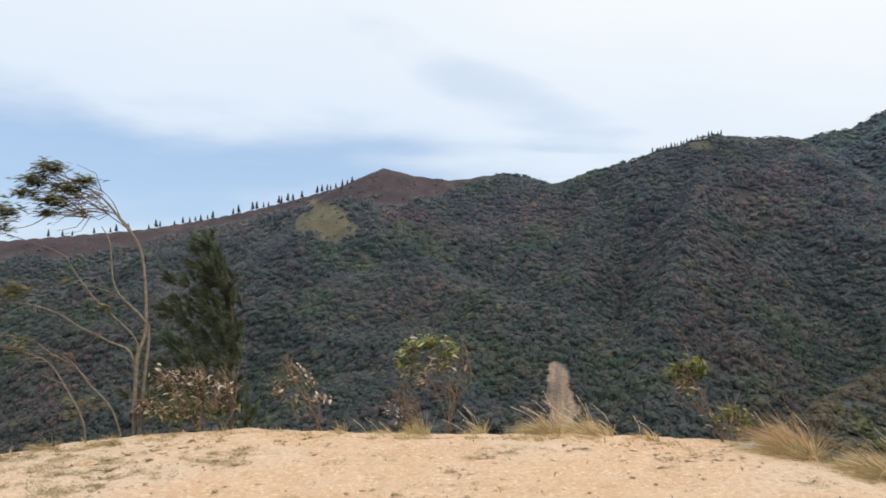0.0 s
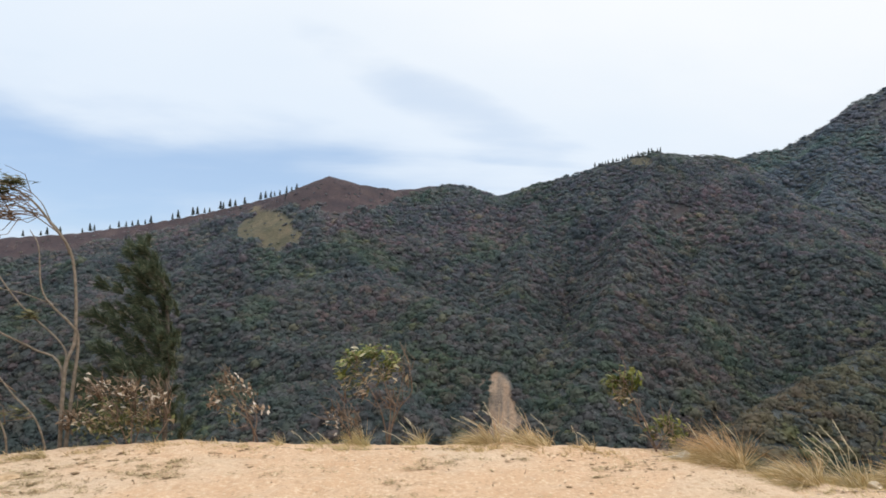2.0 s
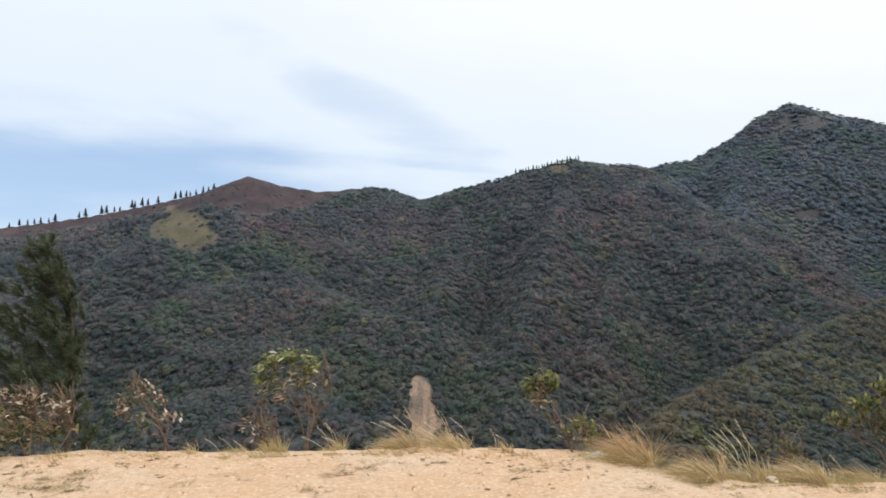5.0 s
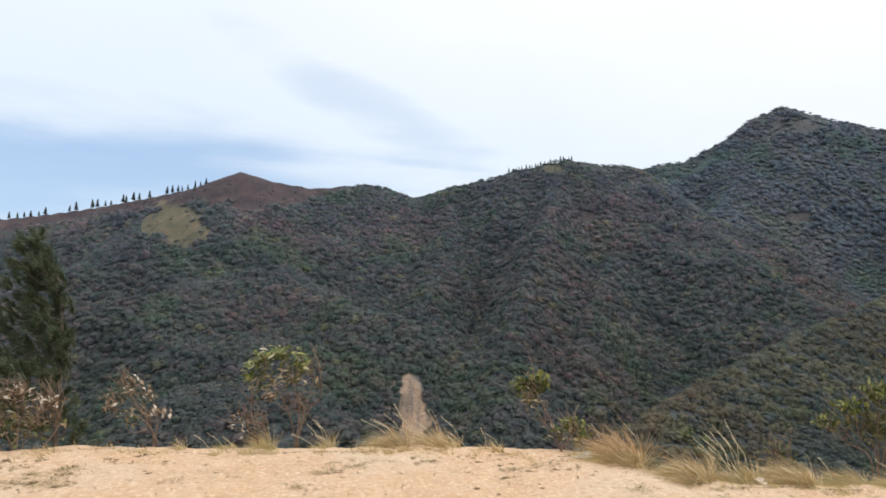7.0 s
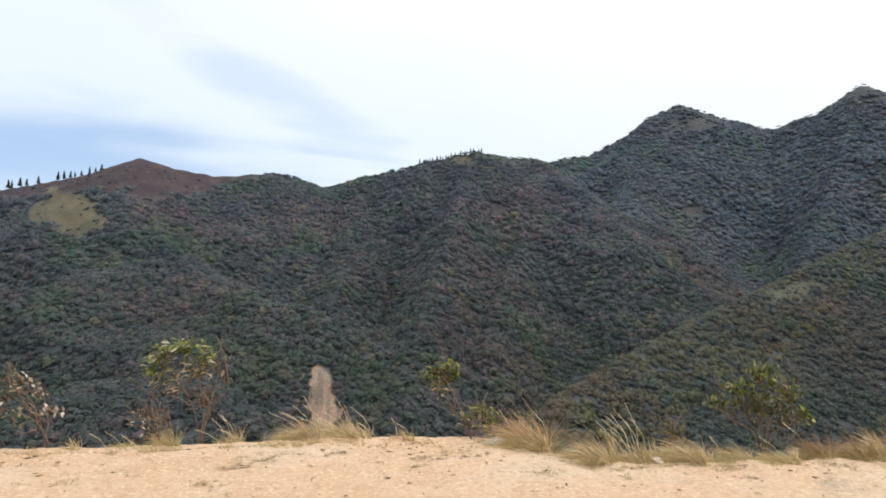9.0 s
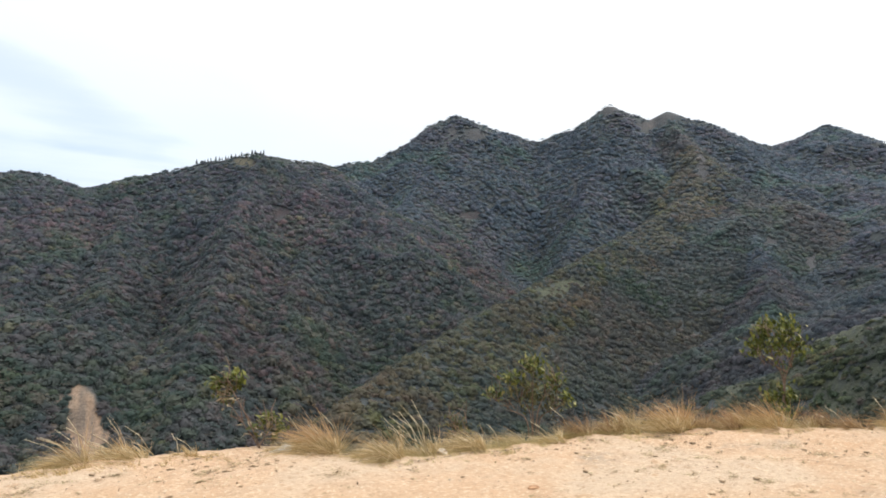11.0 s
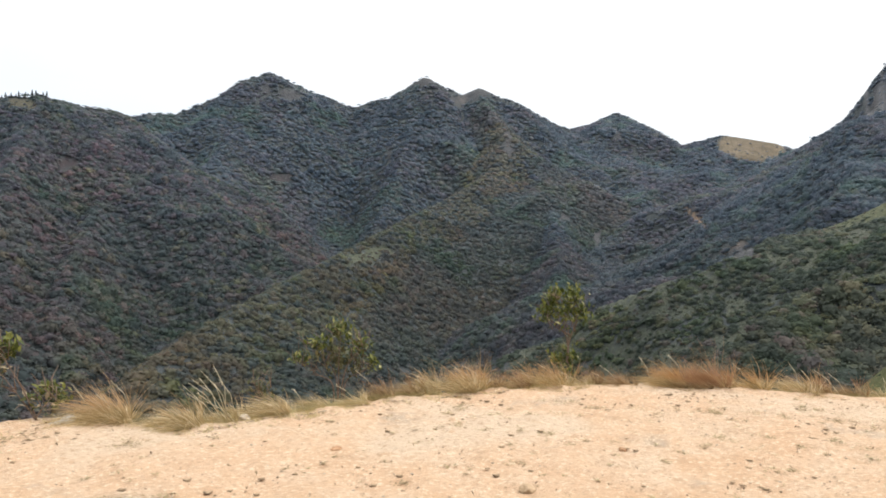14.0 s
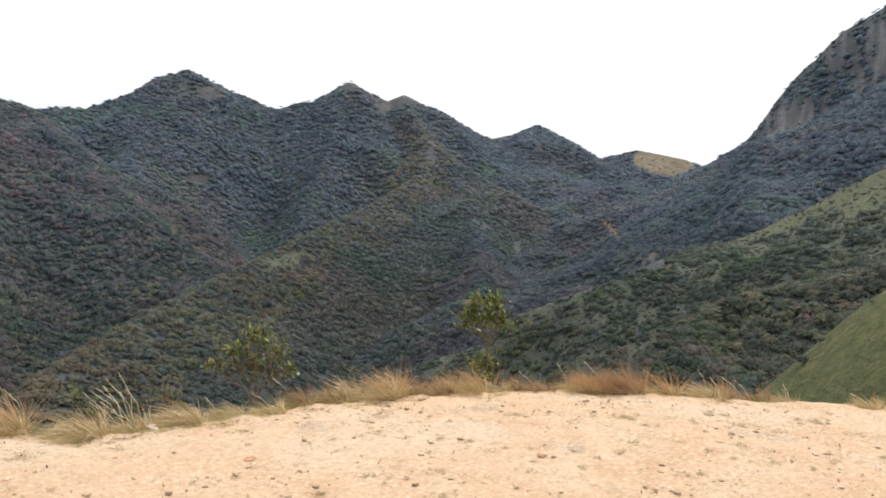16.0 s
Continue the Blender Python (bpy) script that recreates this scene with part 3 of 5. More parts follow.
def polar_sheet(azs, rs):
    A, D = np.meshgrid(np.radians(azs), rs, indexing="ij")
    x, y = D * np.sin(A), D * np.cos(A)
    n, m = x.shape
    idx = np.arange(n * m).reshape(n, m)
    q = np.stack([idx, np.roll(idx, -1, 0)], -1)
    quads = np.stack([q[:, :-1, 0], q[:, 1:, 0], q[:, 1:, 1], q[:, :-1, 1]], -1).reshape(-1, 4)
    return x.ravel(), y.ravel(), quads


# the clearing itself
near_az = np.concatenate([np.arange(-180, -50, 4.0), np.arange(-50, 106, 0.4), np.arange(106, 180, 4.0)])
near_r = np.concatenate([np.linspace(0.003, 3.8, 14), np.arange(4.0, 10.6, 0.045), np.linspace(10.8, 22, 16)])
gx, gy, gq = polar_sheet(near_az, near_r)
gz = home_height(gx, gy) + 0.06 * (fbm(gx * 5, gy * 5, 4, 61) - 0.5)
tagged(big_mesh("ground", np.stack([gx, gy, gz], 1), gq, M_GROUND),
       "pale sandy trodden earth of a hilltop clearing, strewn with grit", "ground", kind="structure")

# hills and valley out to the horizon
far_az = np.concatenate([np.arange(-180, -38, 3.0), np.arange(-38, 96, 0.25), np.arange(96, 180, 3.0)])
far_r = np.concatenate([np.geomspace(21.9, 150, 30)[:-1], np.geomspace(150, 2300, 270), np.geomspace(2350, 4700, 9)])
tx, ty, tq = polar_sheet(far_az, far_r)
tz, town = land(tx, ty)
tcover = cover_of(tx, ty, tz, town)
KINDS = ["burnt", "pinehill", "peak", "twins", "farpeak", "bald", "cliff", "spur", "meadow", "valley", "midspur"]
kind_of = np.array([KINDS.index(n) for n, _, _ in RIDGES] + [9])
vkind = kind_of[town]
fkind = vkind[tq[:, 0]]
HILLS = [("mountain_ridge", "long ridge with burnt brown crest above dark forest", "mountain"),
         ("mountain_ridge", "forested hill with a line of pines on its crest", "mountain"),
         ("mountain", "steep pointed peak covered in dark green forest", "mountain"),
         ("mountain", "twin-topped forested mountain with bare rock near its summits", "mountain"),
         ("mountain", "distant cone-shaped forested peak beyond the valley", "mountain"),
         ("mountain_ridge", "far saddle with a bald hump of dry grass", "mountain"),
         ("mountain", "tall mountain with streaked grey rock cliffs above forest", "mountain"),
         ("hillside", "nearer spur of scrub forest with a grassy green crest", "hillside"),
         ("hillside", "close grassy green slope falling into the valley", "hillside"),
         ("valley", "dark forested valley floor below the clearing", "valley"),
         ("mountain_spur", "long forested spur descending from the twin-topped mountain", "mountain")]
for k, (nm, lab, cat) in enumerate(HILLS):
    sel = tq[fkind == k]
    if not len(sel):
        continue
    used, inv = np.unique(sel, return_inverse=True)
    ob = big_mesh(nm, np.stack([tx, ty, tz], 1)[used], inv.reshape(-1, 4), M_TERRAIN, [(c, v[used]) for c, v in tcover.items()])
    tagged(ob, lab, cat, kind="structure")


# ---- forest ----
def crown_template(rng, segs=8, els=(-0.45, 0.05, 0.5, 0.95), lumps=9, sprays=16, span=(0.12, 0.22), core=0.88):
    """A round broad-leaved crown: a billowing dome of leafy lumps with loose sprays standing out of it."""
    puffs = []
    for _ in range(lumps):
        d = Vector((rng.normal(), rng.normal(), abs(rng.normal()) * 0.9)).normalized()
        puffs.append((d, rng.uniform(0.18, 0.38)))

    def reach(d):
        return 0.70 + max(w * max(0.0, d.dot(q)) ** 7 for q, w in puffs)

    V, F = [], []
    for j, el in enumerate(els):
        for i in range(segs):
            a = 2 * math.pi * (i + 0.5 * (j % 2)) / segs + rng.uniform(-0.15, 0.15)
            d = Vector((math.cos(a) * math.cos(el), math.sin(a) * math.cos(el), math.sin(el)))
            V.append(d * reach(d) * core * rng.uniform(0.8, 1.05))
    V.append(Vector((0, 0, core * reach(Vector((0, 0, 1))))))
    for j in range(len(els) - 1):
        for i in range(segs):
            a0, b0 = j * segs + i, j * segs + (i + 1) % segs
            if j % 2:
                F += [(a0, b0, b0 + segs), (a0, b0 + segs, a0 + segs)]
            else:
                F += [(a0, b0, a0 + segs), (b0, b0 + segs, a0 + segs)]
    top = (len(els) - 1) * segs
    F += [(top + i, top + (i + 1) % segs, len(V) - 1) for i in range(segs)]
    for _ in range(sprays):
        d = Vector((rng.normal(), rng.normal(), abs(rng.normal()) * 0.8 - 0.1)).normalized()
        c = d * reach(d) * rng.uniform(0.78, 1.2)
        nrm = (d * 0.9 + Vector((0, 0, 0.25)) + Vector((rng.normal(), rng.normal(), rng.normal())) * 0.42).normalized()
        s = nrm.orthogonal().normalized()
        t = nrm.cross(s)
        a0, size = rng.uniform(0, 6.28), rng.uniform(*span)
        F.append((len(V), len(V) + 1, len(V) + 2))
        V += [c + (s * math.cos(a0 + k * 2.094) + t * math.sin(a0 + k * 2.094)) * size * rng.uniform(0.7, 1.4) for k in range(3)]
    return np.array([tuple(q) for q in V]), np.array(F)


rng = np.random.default_rng(4)
CROWN_SETS = []          # near, middle and far crowns, each plainer than the last
for kw in (dict(segs=6, els=(-0.3, 0.3, 0.85), lumps=10, sprays=80, span=(0.11, 0.22)), dict(segs=5, els=(-0.25, 0.6), lumps=8, sprays=42, span=(0.15, 0.28)),
           dict(segs=6, els=(-0.1, 0.6), lumps=6, sprays=18, span=(0.15, 0.30), core=0.88)):
    made_crowns = [crown_template(rng, **kw) for _ in range(30)]
    CROWN_SETS.append((np.array([c[0] for c in made_crowns]), made_crowns[0][1]))


def scatter(az0, az1, r0, r1, step, floor, deep=1.35):
    """Jittered points over a sector, wider apart farther out."""
    pts, r = [], r0
    while r < r1:
        s = max(floor, r * step)
        n = int(radians(az1 - az0) * r / s)
        a = az0 + (np.arange(n) + rng.random(n) * 1.3) * (az1 - az0) / n
        d = r + (rng.random(n) - 0.5) * s * deep * 1.6
        pts.append(np.stack([d * np.sin(np.radians(a)), d * np.cos(np.radians(a)), np.full(n, s)], 1))
        r += s * deep
    return np.concatenate(pts)


pts = np.concatenate([scatter(-36, 94, 80, 1000, 0.0, 4.6, 1.0), scatter(-36, 94, 1004, 2020, 0.0046, 4.6, 1.0)])
px_, py_, ps = pts.T
pz, pown = land(px_, py_)
# the nearer spur carries low scrub, set closer
pts = np.concatenate([pts[kind_of[pown] != 7], scatter(52, 94, 130, 640, 0.0064, 2.4, 1.0)])
px_, py_, ps = pts.T
pz, pown = land(px_, py_)
e = 6.0
hx = (land(px_ + e, py_)[0] - land(px_ - e, py_)[0]) / (2 * e)
hy = (land(px_, py_ + e)[0] - land(px_, py_ - e)[0]) / (2 * e)
pr = np.hypot(px_, py_)
climb = (px_ * hx + py_ * hy) / pr               # slope away from the clearing
pel = (pz - 1.6) / pr
facing = climb - pel > -0.03
fz = land(px_ * 1.03, py_ * 1.03)[0]
brow = (fz - 1.6) / (pr * 1.03) < pel              # near a crest as seen from the clearing
pc = cover_of(px_, py_, pz, pown)
bare = np.maximum.reduce([pc["burnt"] * 0.88, pc["dry"] * 0.9, pc["rock"] * 0.9, np.clip(pc["slip"] * 1.6, 0, 1), pc["grass"] * 0.86])
keep = facing & (rng.random(len(px_)) > bare) & ((kind_of[pown] != 8) | (rng.random(len(px_)) < 0.35))
keep &= np.degrees(np.arctan(pel)) > -13.5
# crowns deep behind a nearer ridge are left out
cols, rings = len(far_az), len(far_r)
rise_of = np.maximum.accumulate(((tz - 1.6) / np.hypot(tx, ty)).reshape(cols, rings), axis=1)
ia = np.clip(np.searchsorted(far_az, np.degrees(np.arctan2(px_, py_))), 0, cols - 1)
ir = np.clip(np.searchsorted(far_r, pr) - 2, 0, rings - 1)
keep &= pel > rise_of[ia, ir] - 0.022
pk = kind_of[pown]
SPUR = [polar(az, d) for az, d, _ in RIDGES[9][2]]
off_spur = np.full(len(px_), 1e9)
for (x0, y0), (x1, y1) in zip(SPUR[1:], SPUR[2:]):
    t = np.clip(((px_ - x0) * (x1 - x0) + (py_ - y0) * (y1 - y0)) / ((x1 - x0) ** 2 + (y1 - y0) ** 2), 0, 1)
    off_spur = np.minimum(off_spur, np.hypot(px_ - x0 - t * (x1 - x0), py_ - y0 - t * (y1 - y0)))
light_scrub = off_spur < 20 + 60 * fbm(px_ / 70, py_ / 70, 3, 91)
FORESTS = [("forest", k, lab) for k, lab in enumerate((
    "dense dark evergreen forest on the burnt ridge's slope", "dense dark forest below the pine-topped hill", "dark forest climbing to the pointed peak",
    "dark forest over the twin-topped mountain and its spur", "far dark forest on the distant peak", "forest in the gap below the bald hump",
    "forest at the foot of the rock cliffs", "mixed green scrub and trees on the nearer spur", "scattered low bushes on the grassy slope", "forest in the valley bottom", "olive-green forest and scrub along the long spur"))]
for nm, k, lab in FORESTS:
    Vs, Fs, tones, base = [], [], [], 0
    for level, (r0, r1) in enumerate(((0, 440), (440, 1000), (1000, 9999)) if k != 7 else ((0, 250), (250, 420), (420, 9999))):
        ids = np.nonzero(keep & (pk == k) & (pr >= r0) & (pr < r1))[0]
        n = len(ids)
        if not n:
            continue
        small = np.where((pc["rock"][ids] > 0.3) | (pc["grass"][ids] > 0.3) | (pc["burnt"][ids] > 0.3) | (pc["dry"][ids] > 0.3), 0.42, 1.0) * (0.5 if k == 8 else 1.0)
        size = ps[ids] * np.clip(0.92 * np.exp(rng.normal(0, 0.25, n)), 0.6, 1.5) * small * np.where(brow[ids], 0.75, 1.0) * (0.72 + 0.6 * fbm(px_[ids] / 60, py_[ids] / 60, 3, 81))
        high = size * (0.52 + 0.35 * rng.random(n) + 0.5 * (rng.random(n) < 0.06)) * np.where(brow[ids], (0.8, 0.8, 0.5)[level], (1.0, 1.0, 0.85)[level])
        TV, TF = CROWN_SETS[level]
        T = TV[rng.integers(30, size=n)]
        a = rng.random(n) * 6.28
        co, si = (size * np.cos(a))[:, None], (size * np.sin(a))[:, None]
        ox, oy = T[..., 0] * co - T[..., 1] * si, T[..., 0] * si + T[..., 1] * co
        # crowns lean a little out of the slope, towards the light
        sx, sy = 0.4 * hx[ids][:, None], 0.4 * hy[ids][:, None]
        rise = (T[..., 2] + 0.15) * high[:, None] / np.sqrt(1 + sx * sx + sy * sy)
        Vs.append(np.stack([px_[ids][:, None] + ox - sx * rise, py_[ids][:, None] + oy - sy * rise, pz[ids][:, None] + rise + sx * ox + sy * oy], -1).reshape(-1, 3))
        Fs.append((TF[None] + (np.arange(n) * T.shape[1])[:, None, None]).reshape(-1, 3) + base)
        tones.append(np.repeat(np.where(light_scrub[ids] & (rng.random(n) < 0.7), 0.62 + 0.37 * rng.random(n), rng.random(n) ** 1.25 * (0.62 if k == 10 else 0.97)), T.shape[1]))
        base += len(Vs[-1])
    if base:
        ob = big_mesh(nm, np.concatenate(Vs), np.concatenate(Fs), M_CANOPY_NEAR if k in (7, 8) else M_CANOPY_SPUR if k == 10 else M_CANOPY_HAZED if k in (2, 3, 4, 5, 6) else M_CANOPY, [("tone", np.concatenate(tones))])
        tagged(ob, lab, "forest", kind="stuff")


# ---- shapes for plants ----
def spline(pts, steps=5):
    """Points along a smooth curve through pts."""
    P = [Vector(p) for p in pts]
    P = [P[0] * 2 - P[1], *P, P[-1] * 2 - P[-2]]
    out = []
    for i in range(1, len(P) - 2):
        a0, b0, c0, d0 = P[i - 1:i + 3]
        for s in range(steps):
            t = s / steps
            out.append(0.5 * (2 * b0 + (c0 - a0) * t + (2 * a0 - 5 * b0 + 4 * c0 - d0) * t * t + (3 * b0 - a0 - 3 * c0 + d0) * t ** 3))
    out.append(P[-2])
    return out


def tube(V, F, pts, r0, r1, sides=6, rnd=None):
    """Adds a tapered, slightly knotty stem along pts."""
    base, n = len(V), len(pts)
    for i, p in enumerate(pts):
        d = (pts[min(i + 1, n - 1)] - pts[max(i - 1, 0)]).normalized()
        s = d.cross(Vector((0.3, 1, 0.1))).normalized()
        u2 = d.cross(s)
        rr = r0 + (r1 - r0) * i / max(n - 1, 1)
        if rnd:
            rr *= 0.9 + 0.2 * rnd.random()
        for k in range(sides):
            a = 2 * math.pi * k / sides
            V.append(p + (s * math.cos(a) + u2 * math.sin(a)) * rr)
    for i in range(n - 1):
        for k in range(sides):
            a0, b0 = base + i * sides + k, base + i * sides + (k + 1) % sides
            F.append((a0, b0, b0 + sides, a0 + sides))
    F.append(tuple(base + k for k in reversed(range(sides))))
    F.append(tuple(base + (n - 1) * sides + k for k in range(sides)))


def leaf(V, F, p, d, up, length, width):
    """Adds a folded leaf from p along d."""
    s = d.cross(up)
    s = s.normalized() if s.length > 1e-4 else Vector((1, 0, 0))
    nrm = s.cross(d).normalized()
    b = len(V)
    mid = p + d * length * 0.5
    V += [p, mid + s * width * 0.5 + nrm * width * 0.15, p + d * length - nrm * length * 0.08, mid - s * width * 0.5 + nrm * width * 0.15, mid]
    F += [(b, b + 4, b + 1), (b + 1, b + 4, b + 2), (b + 2, b + 4, b + 3), (b + 3, b + 4, b)]


def rand_dir(rnd, bias, spread):
    return (Vector(bias) + Vector((rnd.uniform(-1, 1), rnd.uniform(-1, 1), rnd.uniform(-1, 1))) * spread).normalized()


def leaf_cluster(V, F, rnd, centre, radius, count, length, width, wind=(-0.7, 0, 0.1), spread=0.9):
    """Adds leaves round a centre, strewn inside an uneven ball and streaming with the wind."""
    c = Vector(centre)
    rx, ry, rz = radius
    for _ in range(count):
        q = Vector((rnd.gauss(0, 0.5) * rx, rnd.gauss(0, 0.5) * ry, rnd.gauss(0, 0.5) * rz))
        k = rnd.uniform(0.6, 1.25)
        leaf(V, F, c + q, rand_dir(rnd, wind, spread), rand_dir(rnd, (0, -0.3, 1), 0.6), length * k, width * k)


def blade(V, F, p, d0, bend, length, width, segs=4):
    """Adds a curved grass blade."""
    b = len(V)
    side = d0.cross(Vector((0.2, -1, 0.1))).normalized()
    q, d = p.copy(), d0.copy()
    for i in range(segs + 1):
        w = width * (1 - i / (segs + 0.3))
        V.append(q - side * w * 0.5)
        V.append(q + side * w * 0.5)
        d = (d + bend / segs).normalized()
        q = q + d * length / segs
    for i in range(segs):
        k = b + 2 * i
        F.append((k, k + 1, k + 3, k + 2))


def finish_part(name, VF, material, parent, label="", kind="stuff"):
    return tagged(mesh_object(name, VF[0], VF[1], material, parent, label), kind=kind)


# ---- pines on the far crests ----
def far_pine():
    rnd = random.Random(9)
    ob = new("pine_tree")
    V, F = [], []
    tube(V, F, [Vector((0, 0, -1.0)), Vector((0, 0, 4)), Vector((0.1, 0, 10.6))], 0.22, 0.06, 5)
    mesh_object("trunk", V, F, M_BARK, ob)
    V, F = [], []
    for lvl in range(9):
        z = 2.2 + lvl * 1.02
        R0 = 3.0 * (1 - lvl / 9.8) + 0.3
        b, n = len(V), 9
        V.append(Vector((0, 0, z + 1.7)))
        for i in range(n):
            a = 2 * math.pi * i / n + lvl
            rr = R0 * rnd.uniform(0.55, 1.2)
            V.append(Vector((rr * math.cos(a), rr * math.sin(a), z + rnd.uniform(-0.35, 0.3))))
        F += [(b, b + 1 + i, b + 1 + (i + 1) % n) for i in range(n)]
        F.append(tuple(b + 1 + i for i in reversed(range(n))))
    mesh_object("crown", V, F, M_FARPINE, ob)
    return ob


def crest_point(ridge, az):
    pts2 = RIDGES[ridge][2]
    A = [p[0] for p in pts2]
    r = float(np.interp(az, A, [p[1] for p in pts2])) - 4
    x, y = polar(az, r)
    return x, y, float(land(np.array([x]), np.array([y]))[0][0])


first = far_pine()
rnd = random.Random(21)
spots = [(0, az) for az in (-29.3, -28.4, -27.8, -26.4, -25.3, -24.9, -24.1, -22.7, -22.2, -21.9, -20.9, -20.3, -19.8, -19.4, -19.0, -18.5, -18.1, -16.6,
                            -16.2, -15.1, -14.8, -14.3, -13.9, -13.1, -12.9, -12.4, -12.0, -11.3, -10.1, -9.7, -9.3, -9.0, -8.6, -8.1, -7.7, -7.3)]
spots += [(3, 16.9 + 0.26 * i + rnd.uniform(-0.1, 0.1)) for i in range(20)]
for n, (ridge, az) in enumerate(spots):
    x, y, z = crest_point(ridge, az)
    k = rnd.uniform(0.6, 1.2) * (1.05 if ridge == 0 else 0.6)
    ob = first if n == 0 else copy_thing(first, Matrix())
    ob.matrix_world = pose(x, y, z - (1.3 if ridge == 0 else 0.3), 0, rnd.uniform(-5, 3), rnd.uniform(0, 360)) @ Matrix.Diagonal((k * rnd.uniform(0.75, 1.1), k, k, 1))
    tagged(ob, "small dark pine standing on the burnt brown ridge crest" if ridge == 0 else "dark pine in the line along the forested hill crest", "pine tree",
           "pines along the burnt ridge" if ridge == 0 else "pines along the forested hill")


def ground_z(x, y):
    return float(home_height(np.array([float(x)]), np.array([float(y)]))[0])


# ---- plants along the brink; local x to the right along the brink, y outwards, z up from the clearing's level ----
def plant_base(name, az, r):
    x, y = polar(az, r)
    return empty(name, x, y, 0.0, az), ground_z(x, y)


def stems(name, paths, material, parent, rnd, label=""):
    """Each stem as a part; gives back (part, points) pairs."""
    made_stems = []
    for pts2, r0, r1 in paths:
        V, F = [], []
        curve = spline(pts2)
        tube(V, F, curve, r0, r1, 6, rnd)
        made_stems.append((mesh_object(name, V, F, material, parent, label), curve))
    return made_stems


def nearest_stem(made_stems, c):
    """The stem that bears a leaf cluster at c."""
    return min(made_stems, key=lambda s: min((Vector((c[0], 0, c[1])) - Vector((q.x, 0, q.z))).length for q in s[1]))[0]


def twigs(V, F, rnd, roots, count, length, wind, r=0.006):
    for _ in range(count):
        p = Vector(rnd.choice(roots)) + Vector((rnd.uniform(-0.05, 0.05), rnd.uniform(-0.1, 0.1), rnd.uniform(-0.05, 0.05)))
        d = rand_dir(rnd, wind, 0.7)
        m = p + d * length * 0.5 + Vector((0, rnd.uniform(-0.05, 0.05), rnd.uniform(0, 0.05)))
        tube(V, F, [p, m, m + rand_dir(rnd, wind, 0.5) * length * 0.5], r, r * 0.4, 4)


def depth_path(rnd, uv, y0=0.0, wander=0.12):
    """Lateral and height pairs to points that also wander in depth."""
    out, y = [], y0
    for u1, v1 in uv:
        out.append((u1, y, v1))
        y += rnd.uniform(-wander, wander)
    return out


def bent_tree():
    rnd = random.Random(3)
    ob, z0 = plant_base("bent_tree", -23.5, 8.75)
    g = z0 - 0.12
    trunk = [((-0.02, g), (0.01, 0.79), (0.10, 1.16), (0.05, 2.0), (-0.17, 2.38), (-0.4, 2.66), (-0.76, 2.85), (-0.98, 2.91))]
    bearing = stems("trunk", [(depth_path(rnd, trunk[0], 0, 0.08), 0.024, 0.005)], M_BARK, ob, rnd)
    limbs = [(((0.03, g), (0.08, 0.46), (0.13, 1.10), (0.05, 1.29), (-0.22, 1.62), (-0.28, 2.12), (-0.37, 2.31)), 0.032, 0.005),
             (((-0.03, g), (-0.02, 0.79), (-0.3, 1.02), (-0.58, 1.19), (-0.85, 1.38), (-1.33, 1.51), (-1.7, 1.5)), 0.020, 0.006),
             (((-0.01, 0.75), (-0.01, 1.04), (-0.42, 1.49), (-0.64, 1.81), (-0.75, 1.99), (-1.02, 2.11), (-1.34, 2.23)), 0.016, 0.005),
             (((0.02, 2.05), (-0.1, 2.32), (-0.35, 2.5), (-0.81, 2.46), (-1.13, 2.29), (-1.6, 2.25)), 0.012, 0.004),
             (((-0.05, 2.25), (-0.3, 2.45), (-0.55, 2.62), (-0.8, 2.7), (-1.1, 2.68)), 0.010, 0.004),
             (((-0.17, 2.4), (-0.28, 2.62), (-0.5, 2.83), (-0.7, 2.95)), 0.009, 0.003),
             (((-0.12, 1.5), (-0.4, 1.62), (-0.65, 1.68)), 0.009, 0.003)]
    for uv, r0, r1 in limbs:
        bearing += stems("branch", [(depth_path(rnd, uv, 0, 0.12), r0 * 0.72, r1 * 0.8)], M_BARK, ob, rnd)
    VF = ([], [])
    twigs(*VF, rnd, [(-0.4, 0, 2.66), (-0.55, 0, 2.62), (-0.5, 0.1, 2.45), (-0.3, 0, 2.5), (-0.7, 0, 2.75)], 70, 0.42, (-0.9, 0, 0.12), 0.005)
    finish_part("brushwood", VF, M_TWIG, ob)
    for c, rad, n in (((-0.83, 0, 2.95), (0.16, 0.2, 0.07), 150), ((-0.98, 0, 2.80), (0.15, 0.2, 0.07), 130), ((-1.08, 0, 2.66), (0.14, 0.2, 0.05), 70),
                      ((-0.66, 0, 2.72), (0.15, 0.2, 0.06), 120), ((-0.80, 0, 2.58), (0.16, 0.2, 0.06), 120), ((-0.50, 0, 2.82), (0.13, 0.15, 0.05), 80), ((-0.86, 0, 2.45), (0.11, 0.15, 0.05), 60),
                      ((-1.3, 0, 2.45), (0.2, 0.2, 0.09), 170), ((-1.42, 0, 2.27), (0.22, 0.2, 0.10), 150), ((-1.17, 0, 1.60), (0.15, 0.15, 0.08), 110),
                      ((-0.3, 0, 1.39), (0.07, 0.07, 0.05), 30), ((-1.7, 0, 1.5), (0.2, 0.2, 0.12), 110), ((-0.66, 0, 1.69), (0.05, 0.05, 0.04), 18)):
        VF = ([], [])
        leaf_cluster(*VF, rnd, c, rad, int(n * 1.9), 0.10, 0.026, (-1.0, 0, -0.05), 0.45)
        finish_part("foliage", VF, M_LEAF_DARK, nearest_stem(bearing, (c[0], c[2])))
    return tagged(ob, "wind-bent bare-stemmed tree with olive leaves streaming sideways", "tree")


